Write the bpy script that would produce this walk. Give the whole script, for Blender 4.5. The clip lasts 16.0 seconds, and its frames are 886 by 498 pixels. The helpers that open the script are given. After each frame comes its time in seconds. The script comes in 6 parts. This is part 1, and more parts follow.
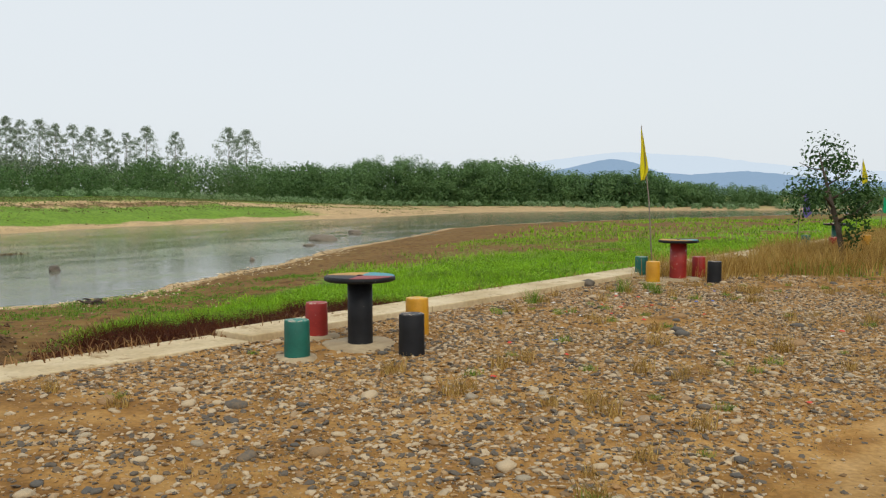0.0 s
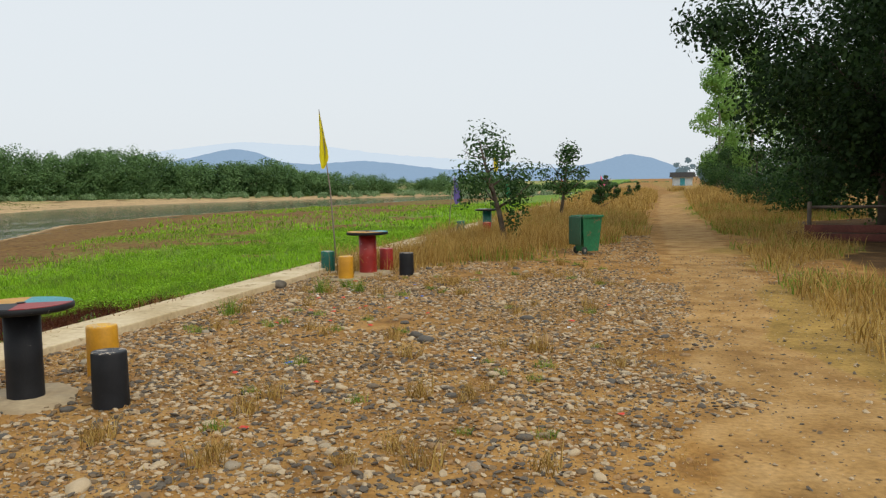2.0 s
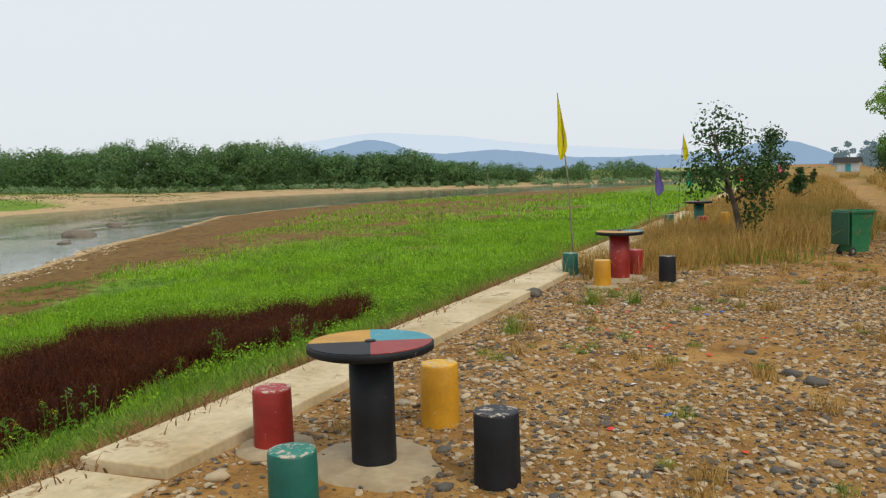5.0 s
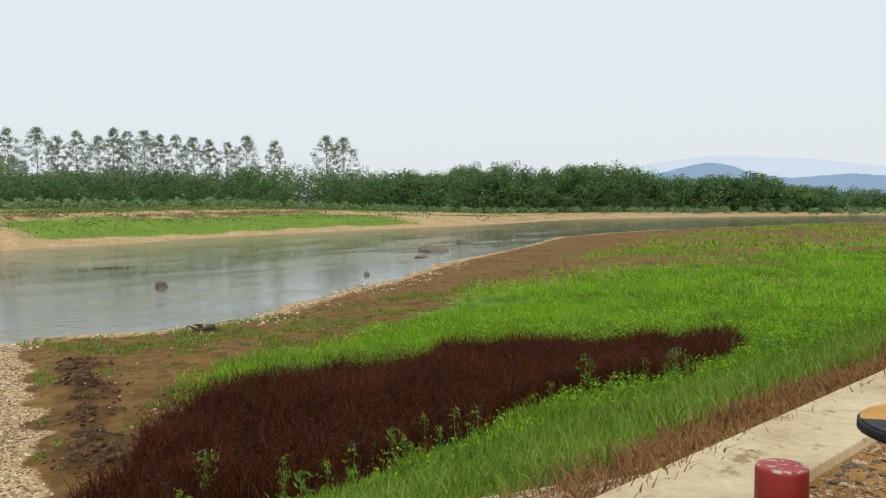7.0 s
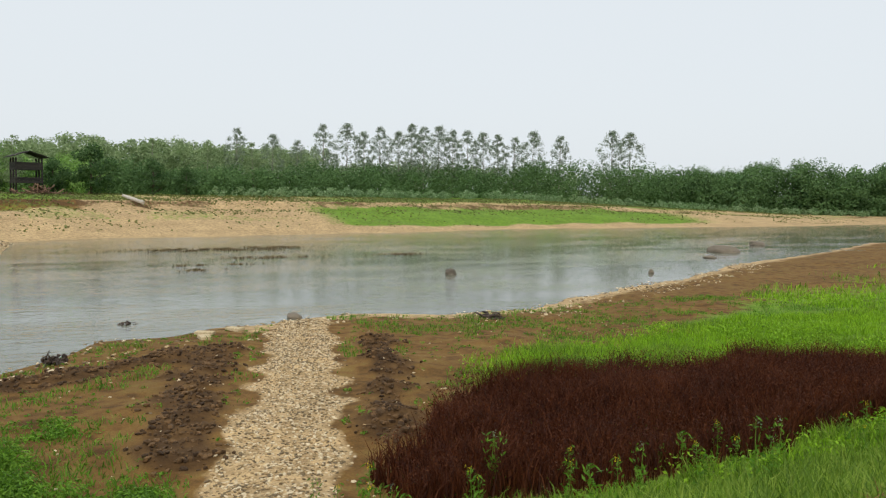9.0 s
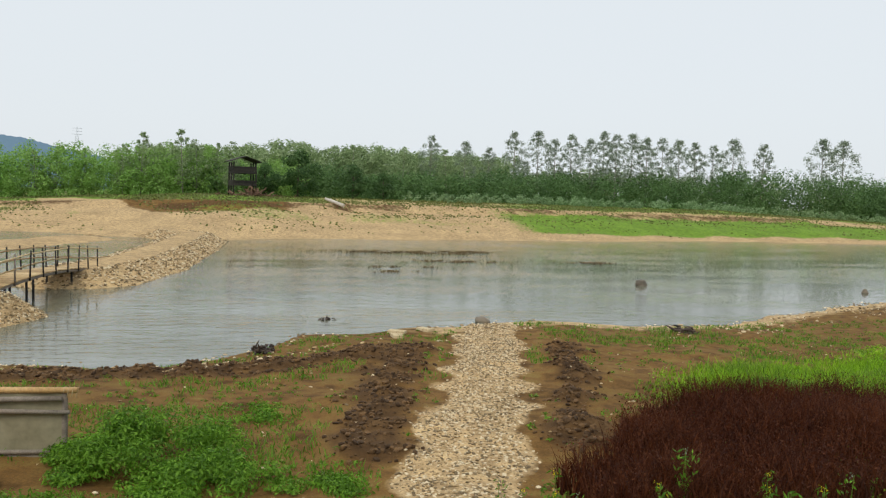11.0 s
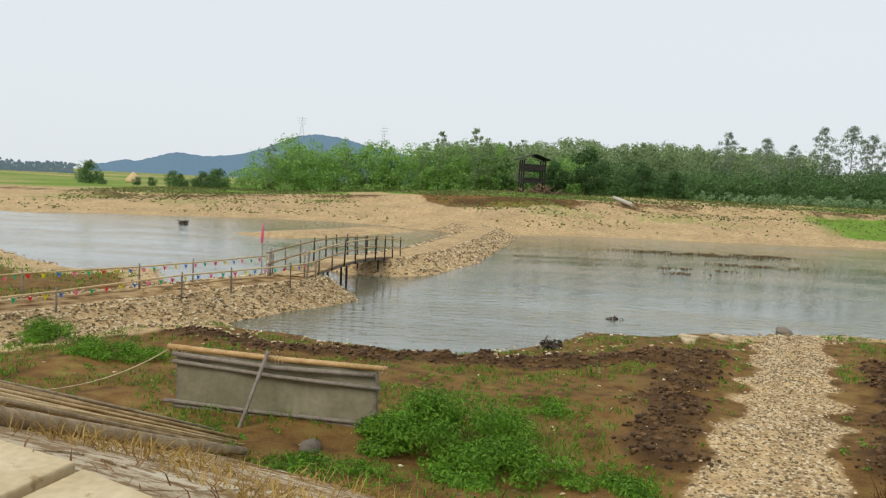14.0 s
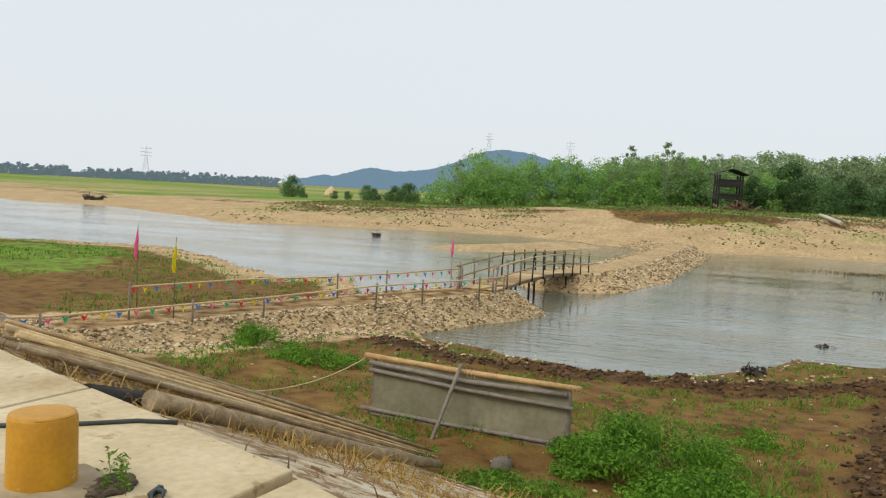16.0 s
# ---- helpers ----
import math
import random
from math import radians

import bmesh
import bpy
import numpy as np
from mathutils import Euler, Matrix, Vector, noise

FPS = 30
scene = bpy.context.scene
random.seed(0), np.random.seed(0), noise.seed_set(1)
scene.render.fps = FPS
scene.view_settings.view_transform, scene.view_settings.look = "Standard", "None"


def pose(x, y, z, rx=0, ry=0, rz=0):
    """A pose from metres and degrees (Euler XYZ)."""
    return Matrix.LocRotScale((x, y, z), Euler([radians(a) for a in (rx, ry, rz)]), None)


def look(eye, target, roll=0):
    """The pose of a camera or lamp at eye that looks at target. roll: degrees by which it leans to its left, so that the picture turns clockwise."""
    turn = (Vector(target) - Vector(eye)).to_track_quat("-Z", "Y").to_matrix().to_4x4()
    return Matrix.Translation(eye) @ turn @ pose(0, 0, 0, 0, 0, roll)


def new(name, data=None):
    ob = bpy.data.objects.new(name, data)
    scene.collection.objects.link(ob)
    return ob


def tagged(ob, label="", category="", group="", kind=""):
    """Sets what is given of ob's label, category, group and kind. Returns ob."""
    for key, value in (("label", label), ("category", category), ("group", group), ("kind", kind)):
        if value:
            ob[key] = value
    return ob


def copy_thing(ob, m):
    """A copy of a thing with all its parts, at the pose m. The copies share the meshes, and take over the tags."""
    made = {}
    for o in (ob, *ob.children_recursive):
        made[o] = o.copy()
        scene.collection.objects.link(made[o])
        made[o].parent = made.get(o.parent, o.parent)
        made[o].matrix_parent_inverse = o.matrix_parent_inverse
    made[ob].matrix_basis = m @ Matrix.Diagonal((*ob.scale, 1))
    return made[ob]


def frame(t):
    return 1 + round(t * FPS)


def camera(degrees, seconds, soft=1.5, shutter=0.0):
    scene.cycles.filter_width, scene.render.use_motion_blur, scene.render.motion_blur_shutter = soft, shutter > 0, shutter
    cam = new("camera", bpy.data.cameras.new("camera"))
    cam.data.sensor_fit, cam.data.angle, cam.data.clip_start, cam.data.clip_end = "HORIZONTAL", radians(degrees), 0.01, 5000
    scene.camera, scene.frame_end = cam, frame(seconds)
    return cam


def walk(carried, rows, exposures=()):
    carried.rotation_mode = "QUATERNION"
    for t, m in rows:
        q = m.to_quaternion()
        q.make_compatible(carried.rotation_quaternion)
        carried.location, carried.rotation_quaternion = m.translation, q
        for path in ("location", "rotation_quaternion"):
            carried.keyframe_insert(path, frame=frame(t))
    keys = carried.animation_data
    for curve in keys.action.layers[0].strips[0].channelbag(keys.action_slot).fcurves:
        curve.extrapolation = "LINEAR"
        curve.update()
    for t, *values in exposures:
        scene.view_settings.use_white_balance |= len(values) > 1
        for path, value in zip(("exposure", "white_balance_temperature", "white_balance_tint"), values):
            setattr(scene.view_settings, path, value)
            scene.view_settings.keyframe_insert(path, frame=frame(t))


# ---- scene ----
cam = camera(56.0, 16.0, soft=1.25)
PATH = [
    (0, (6.002, -6.279, 1.585), (4.774, -4.706, 1.453), -0.1),
    (0.5, (5.525, -5.94, 1.576), (4.533, -4.21, 1.432), -0.2),
    (1, (5.132, -5.697, 1.595), (4.333, -3.87, 1.451), -0.6),
    (1.5, (4.728, -5.546, 1.596), (4.167, -3.632, 1.442), -0.6),
    (2, (4.432, -5.325, 1.596), (3.995, -3.38, 1.432), -1.0),
    (2.5, (4.104, -5.139, 1.63), (3.669, -3.194, 1.459), -1.5),
    (3, (3.712, -5.003, 1.66), (3.279, -3.059, 1.468), -1.5),
    (5.5, (1.786, -4.14, 1.705), (0.889, -2.36, 1.54), -1.5),
    (6, (1.448, -4.078, 1.709), (0.376, -2.395, 1.568), -1.3),
    (6.5, (1.199, -3.994, 1.717), (-0.018, -2.413, 1.587), -1.0),
    (7, (0.811, -3.804, 1.655), (-0.579, -2.37, 1.54), -0.6),
    (7.5, (0.663, -3.74, 1.637), (-0.896, -2.491, 1.527), -0.4),
    (8, (0.635, -3.793, 1.605), (-1.032, -2.694, 1.49), -0.0),
    (8.5, (0.588, -3.827, 1.575), (-1.142, -2.83, 1.454), 0.4),
    (9, (0.556, -3.86, 1.569), (-1.226, -2.961, 1.443), 0.8),
    (9.5, (0.557, -3.871, 1.553), (-1.277, -3.082, 1.427), 1.1),
    (12, (0.59, -3.995, 1.538), (-1.386, -3.707, 1.419), 2.4),
    (12.5, (0.571, -4.014, 1.527), (-1.416, -3.824, 1.404), 2.6),
    (13, (0.533, -4.056, 1.527), (-1.461, -3.97, 1.399), 2.7),
    (13.5, (0.576, -4.104, 1.525), (-1.419, -4.138, 1.39), 2.7),
    (14, (0.539, -4.139, 1.528), (-1.446, -4.329, 1.377), 2.8),
    (14.5, (0.502, -4.231, 1.507), (-1.465, -4.556, 1.348), 2.8),
    (15, (0.424, -4.331, 1.483), (-1.522, -4.761, 1.325), 3.0),
    (15.5, (0.398, -4.349, 1.499), (-1.529, -4.864, 1.354), 3.0),
    (16, (0.36, -4.358, 1.509), (-1.536, -4.979, 1.371), 3.1),
]
walk(cam, [(t, look(eye, target, roll)) for t, eye, target, roll in PATH])

# ---- world, sun and exposure ----
world = bpy.data.worlds.new("world")
scene.world = world
world.use_nodes = True
wn = world.node_tree.nodes
wl = world.node_tree.links
sky = wn.new("ShaderNodeTexSky")
sky.sky_type = "NISHITA"
sky.sun_disc = False
sky.sun_elevation = radians(47)
sky.sun_rotation = radians(122)
sky.dust_density = 4.0
skygain = wn.new("ShaderNodeVectorMath")
skygain.operation = "SCALE"
skygain.inputs["Scale"].default_value = 0.08
cloud = wn.new("ShaderNodeMix")
cloud.data_type = "RGBA"
cloud.inputs[0].default_value = 0.86
cloud.inputs[7].default_value = (0.86, 0.915, 0.955, 1)
wl.new(sky.outputs[0], skygain.inputs[0])
wl.new(skygain.outputs[0], cloud.inputs[6])
wl.new(cloud.outputs[2], wn["Background"].inputs[0])
wn["Background"].inputs[1].default_value = 1.0
sun = new("sun", bpy.data.lights.new("sun", "SUN"))
sun.data.energy = 1.5
sun.data.angle = radians(25)
sun.data.color = (1.0, 0.93, 0.80)
sun.matrix_world = look((35, -22, 45), (0, 0, 0))

WATER = -2.75

# ---- plan of the place: edges as functions of y, heights as a function of x and y ----
def edge(y):
    """x of the top edge of the embankment."""
    return np.interp(y, [-60, -14, -9.2, -6.2, -3.6, -0.6, 8, 19, 35, 400], [-29, -6.7, -4.55, -3.3, -1.85, -1.65, -1.45, -1.1, -0.6, 6])


def near_shore(y):
    return np.interp(y, [-160, -70, -45, -42.7, -35.8, -29, -23, -20.2, -16, -12, -9.4, -6.4, -3.7, -2.2, 0, 3.4, 6.8, 10, 14, 20.8, 27.5, 38, 63, 76, 90, 111, 122, 148, 172, 206, 270, 500],
                     [-12, -20, -38.7, -40.6, -42.4, -38, -33, -35, -27, -22.2, -21, -20.6, -21.9, -24.6, -25.4, -26.5, -28, -26.3, -26.9, -30.8, -34, -40, -51.5, -58, -60, -58.5, -55, -49, -41, -21.7, 20, 190])


def far_shore(y):
    return np.interp(y, [-160, -96, -79, -50, -46.7, -31, -23, -13, -4.5, 2.2, 14, 65, 78, 118, 150, 165, 185, 205, 227, 300, 500],
                     [-120, -87.7, -89, -72, -75.6, -85, -84, -79, -77.6, -82, -84, -98, -98, -102, -107, -104, -90, -72, -44, 12, 180])


def along(x, y, pts):
    """Distance to a polyline."""
    best = np.full(np.shape(x), 1e9)
    for (ax, ay), (bx, by) in zip(pts[:-1], pts[1:]):
        dx, dy = bx - ax, by - ay
        s = np.clip(((x - ax) * dx + (y - ay) * dy) / (dx * dx + dy * dy), 0, 1)
        best = np.minimum(best, np.hypot(x - ax - s * dx, y - ay - s * dy))
    return best


def lattice(ix, iy, seed):
    h = (ix.astype(np.int64) * 374761393 + iy.astype(np.int64) * 668265263 + seed * 974634777) & 0x7FFFFFFF
    h = ((h ^ (h >> 13)) * 1274126177) & 0x7FFFFFFF
    return ((h ^ (h >> 16)) & 0xFFFF) / 65535.0


def wave(x, y, size, seed=0):
    """Smooth value noise, 0 to 1."""
    u, v = np.asarray(x, float) / size, np.asarray(y, float) / size
    iu, iv = np.floor(u), np.floor(v)
    fu, fv = u - iu, v - iv
    fu, fv = fu * fu * (3 - 2 * fu), fv * fv * (3 - 2 * fv)
    a, b = lattice(iu, iv, seed), lattice(iu + 1, iv, seed)
    c, d = lattice(iu, iv + 1, seed), lattice(iu + 1, iv + 1, seed)
    return (a * (1 - fu) + b * fu) * (1 - fv) + (c * (1 - fu) + d * fu) * fv


def band(v, a, b, soft):
    """1 between a and b, falling to 0 over soft outside."""
    return np.clip((v - a) / soft + 1, 0, 1) * np.clip((b - v) / soft + 1, 0, 1)


NEAR_CAUSEWAY = [(-15.5, -18.2), (-19, -17), (-24, -14.7), (-29.0, -12.4)]
FAR_CAUSEWAY = [(-39.8, -11.0), (-47, -9.4), (-60, -8.3), (-75, -7.6), (-86, -12.5), (-112, -26)]
ISLAND = [(-60, -22.3), (-66, -19.8), (-74, -17)]
TRACK = [(-8.2, -1.6), (-10.2, -0.85), (-13.0, 0.15), (-16.8, 1.4), (-20.2, 2.6), (-24.0, 3.8), (-26.4, 4.6)]


def height(x, y):
    x, y = np.asarray(x, float), np.asarray(y, float)
    d = edge(y) - x
    n, f = near_shore(y) + (wave(x, y, 1.7, 2) - 0.5) * 0.9, far_shore(y) + (wave(x, y, 5, 3) - 0.5) * 3
    toe = 6.0
    z = np.where(d < 0, 0.0, np.interp(d, [0, 0.25, toe, toe + 2], [-0.06, -0.14, -2.25, -2.35]))
    s = np.clip((d - toe - 2) / np.maximum(edge(y) - n - toe - 2, 1), 0, 1)
    z = np.where(d > toe + 2, -2.35 + (WATER + 2.35) * s ** 1.6, z)
    bumps = np.clip(d - 4, 0, 1) * np.clip((x - n) / 3, 0, 1)
    z = z + bumps * ((wave(x, y, 2.2, 5) - 0.5) * 0.16 + (wave(x, y, 0.6, 6) - 0.5) * 0.08)
    shore = np.minimum(n - x, x - f)
    z = np.where(x < n, WATER - np.clip(shore * 0.07, 0, 0.7), z)
    g = f - x
    lift = np.interp(y, [-90, -40, -10, 80, 120, 150, 200], [0.35, 0.6, 1, 1, 0.65, 0.35, 0.25])
    bank = WATER + lift * np.interp(g + (wave(x, y, 6, 7) - 0.5) * 1.6, [0, 3, 12, 18, 20.5, 35, 70, 3000], [0.0, 0.35, 1.8, 2.35, 3.3, 3.85, 4.15, 4.3]) + (wave(x, y, 11, 8) - 0.5) * 0.16 * np.clip(g / 8, 0, 1)
    z = np.where(g > 0, bank, z)
    c = along(x, y, NEAR_CAUSEWAY) + (wave(x, y, 0.8, 9) - 0.5) * 0.3
    z = np.maximum(z, -2.02 - np.clip(c - 1.15, 0, None) * 0.62)
    c = along(x, y, FAR_CAUSEWAY) + (wave(x, y, 0.9, 10) - 0.5) * 0.4
    z = np.maximum(z, -2.08 - np.clip(c - 1.3, 0, None) * 0.45)
    c = along(x, y, ISLAND) + (wave(x, y, 1.5, 11) - 0.5) * 0.8
    z = np.maximum(z, -2.5 - np.clip(c - 1.2, 0, None) * 0.14)
    t = np.clip(1 - along(x, y, TRACK) / 1.1, 0, 1) * (d > 4)
    z = z + t * 0.05
    # mud heaped at the sides of the track
    heap = mud_mask(x, y)
    z = z + heap * (0.03 + wave(x, y, 0.45, 12) * 0.2 + 0.025 * np.sin(along(x, y, [(-20.8, -0.6), (-19.6, -3.1), (-18.9, -7), (-18.8, -9.8), (-19.6, -12.6)]) * 9))
    z = z + np.where(d < 0, (wave(x, y, 0.9, 14) - 0.5) * 0.03 + (wave(x, y, 3.1, 15) - 0.5) * 0.03, 0)
    return z


def mud_mask(x, y):
    """Churned mud beside the track and along the shore, with ragged edges."""
    rag = (wave(x, y, 0.55, 88) - 0.5) * 0.8 + (wave(x, y, 1.4, 89) - 0.5) * 0.5
    a = np.clip(1.15 - along(x, y, [(-12.2, -1.9), (-15, -1.3), (-18.5, -0.3), (-21.3, 0.7)]) / np.interp(x, [-21, -12], [1.15, 0.75]) + rag, 0, 1)
    b = np.clip(1.0 - along(x, y, [(-11.2, 1.5), (-13.5, 2.2), (-17, 3.5), (-21.5, 5.2)]) / 0.85 + rag, 0, 1)
    c = np.clip(1.25 - along(x, y, [(-20.8, -0.6), (-19.6, -3.1), (-18.9, -7), (-18.8, -9.8), (-19.8, -12.2)]) / 0.9 + rag, 0, 1)
    return np.maximum(np.maximum(a, b), c)


def track_mask(x, y):
    return np.clip((1.15 - along(x, y, TRACK) + (wave(x, y, 0.8, 87) - 0.5) * 0.7) / 0.5, 0, 1)


def red_mask(x, y):
    u = np.clip((y - 0.2) / 3.0, 0, 1) * np.clip((17.8 - y) / 3, 0, 1)
    lo = np.interp(y, [0, 1.4, 2.7, 5.3, 8, 12, 14.3, 17.5], [-9.6, -10.6, -12.5, -14.1, -14.0, -13.6, -12.2, -9.8])
    hi = np.interp(y, [0, 2, 4, 8, 12, 17.5], [-8.6, -8.3, -8.5, -8.8, -8.5, -8.6])
    return band(x + (wave(x, y, 1.3, 21) - 0.5) * 0.9, lo, hi, 0.35) * (u > 0.06)


def green_mask(x, y):
    """Lush grass on the flat below the embankment."""
    d = edge(y) - x
    n = near_shore(y)
    west = np.interp(y, [-2, 3, 6, 10, 20, 35, 60, 110, 170, 200], [-10.2, -12.2, -15.8, -17.4, -20.5, -29, -45, -52, -37, -24])
    ragged = (wave(x, y, 5.5, 74) - 0.5) * 9 + (wave(x, y, 1.8, 75) - 0.5) * 3
    u = np.clip(1.1 - (d - 12.5) * 0.05, 0.4, 1) * band(x, west + ragged * np.clip((y - 8) / 14, 0, 1), -2.0, 2.5) * np.clip((y - 3.5) / 3, 0, 1)
    # bare and thin patches out on the flat
    u = u * np.maximum(np.clip((wave(x, y, 6.5, 153) * 0.6 + wave(x, y, 2.1, 154) * 0.4 - 0.30) * 7, 0, 1), np.clip((17.5 - d) / 5, 0.4, 1))
    far = band(far_shore(y) - x, 5, 17, 2) * np.clip((y - 26) / 8, 0, 1) * np.clip((110 - y) / 20, 0, 1)
    back = np.clip((far_shore(y) - x - 20.5) / 2, 0, 1)
    slope = band(d, 1.7, 6.5, 0.4) * np.clip((y + 3) / 4, 0, 1)
    shelf = band(far_shore(y) - x, 10, 19, 2) * (wave(x, y, 6, 76) > 0.52) * 0.42
    left = band(along(x, y, [(-26, -32), (-34, -37)]), -1, 3, 3) * 0.6
    return np.clip(np.maximum.reduce([u * (d > 3), far, back * (0.3 + 0.55 * wave(x, y, 14, 77)), slope, left, shelf]), 0, 1)


def dry_mask(x, y):
    """Straw-coloured grass on the terrace."""
    x = x + (wave(x, y, 0.8, 71) - 0.5) * 0.9 + (wave(x, y, 2.7, 72) - 0.5) * 1.4
    west = band(x, edge(y) + 0.9, np.interp(y, [8, 12, 16, 31, 80], [2.4, 3.9, 4.3, 4.8, 6.6]), 0.5) * np.clip((y - 6.8 - 1.5 * np.maximum(x, -0.3) - 1.5 * wave(x, y, 1.9, 73)) / 2.2, 0, 1)
    start = np.interp(y, [-10, 0, 4, 17, 46, 80], [7.0, 6.75, 6.75, 7.1, 7.6, 9.5])
    width = np.interp(y, [0, 7, 8.5, 10, 11.5, 17, 24, 30], [2.4, 1.5, 0.3, 0.5, 1.7, 1.6, 2.2, 9])
    east = band(x, start, start + width, 0.4)
    return np.maximum(west, east)


def road_mask(x, y):
    mid = np.interp(y, [-30, -6, 0, 16, 36, 70, 110], [7.0, 6.0, 5.55, 5.95, 6.45, 8.0, 14])
    half = np.interp(y, [-6, 4, 20, 80], [0.75, 0.55, 0.6, 0.8])
    return np.clip((half + 0.3 - np.abs(x - mid)) / 0.5, 0, 1)


# ---- mesh helpers ----
def raw_mesh(name, verts, faces):
    """A mesh from an array of points and an array of faces of one size."""
    verts, faces = np.asarray(verts, np.float32), np.asarray(faces, np.int32)
    me = bpy.data.meshes.new(name)
    k = faces.shape[1]
    me.vertices.add(len(verts))
    me.vertices.foreach_set("co", verts.ravel())
    me.loops.add(faces.size)
    me.loops.foreach_set("vertex_index", faces.ravel())
    me.polygons.add(len(faces))
    me.polygons.foreach_set("loop_start", np.arange(0, faces.size, k, dtype=np.int32))
    me.update(calc_edges=True)
    return me


def smooth(me, on=True):
    me.polygons.foreach_set("use_smooth", [on] * len(me.polygons))
    return me


def part(name, bm, material, parent=None, label=""):
    me = bpy.data.meshes.new(name)
    bm.to_mesh(me)
    bm.free()
    me.materials.append(material)
    ob = new(name, me)
    if parent:
        ob.parent = parent
    return tagged(ob, label)


def array_part(name, verts, faces, material, parent=None, label="", flat=False):
    me = raw_mesh(name, verts, faces)
    smooth(me, not flat)
    me.materials.append(material)
    ob = new(name, me)
    if parent:
        ob.parent = parent
    return tagged(ob, label)


def thing(name, x, y, z, turn, label, category, group=""):
    ob = new(name)
    ob.matrix_basis = pose(x, y, z, 0, 0, turn)
    return tagged(ob, label, category, group)


def ground_z(x, y):
    return float(height(np.array([x]), np.array([y]))[0])


def lathe(bm, profile, sides=28, x=0.0, y=0.0, wobble=0.0, seed=0):
    """A closed turned body from (radius, z) pairs, bottom to top."""
    rng = np.random.default_rng(seed)
    off = rng.normal(0, wobble, sides) if wobble else np.zeros(sides)
    rings = []
    for r, z in profile:
        rings.append([bm.verts.new((x + (r + off[i] * (r > 0.02)) * math.cos(2 * math.pi * i / sides), y + (r + off[i] * (r > 0.02)) * math.sin(2 * math.pi * i / sides), z)) for i in range(sides)])
    for a, b in zip(rings[:-1], rings[1:]):
        for i in range(sides):
            f = bm.faces.new((a[i], a[(i + 1) % sides], b[(i + 1) % sides], b[i]))
            f.smooth = True
    bm.faces.new(rings[0][::-1])
    bm.faces.new(rings[-1])
    return bm


def tube(bm, pts, radii, sides=8):
    """A tapered tube along points."""
    pts = [Vector(p) for p in pts]
    if not hasattr(radii, "__len__"):
        radii = [radii] * len(pts)
    rings = []
    for i, p in enumerate(pts):
        d = (pts[min(i + 1, len(pts) - 1)] - pts[max(i - 1, 0)]).normalized()
        u = d.orthogonal().normalized() if i == 0 else (u - d * u.dot(d)).normalized()
        v = d.cross(u)
        rings.append([bm.verts.new(p + (u * math.cos(a) + v * math.sin(a)) * radii[i]) for a in [2 * math.pi * k / sides for k in range(sides)]])
    for a, b in zip(rings[:-1], rings[1:]):
        for k in range(sides):
            f = bm.faces.new((a[k], a[(k + 1) % sides], b[(k + 1) % sides], b[k]))
            f.smooth = True
    bm.faces.new(rings[0][::-1])
    bm.faces.new(rings[-1])
    return bm


def box(bm, lo, hi, bevel=0.0):
    made = bmesh.ops.create_cube(bm, size=1)["verts"]
    for v in made:
        v.co = Vector([lo[i] + (v.co[i] + 0.5) * (hi[i] - lo[i]) for i in range(3)])
    if bevel:
        edges = list({e for v in made for e in v.link_edges})
        bmesh.ops.bevel(bm, geom=edges, offset=bevel, segments=2, affect="EDGES", profile=0.6)
    return bm


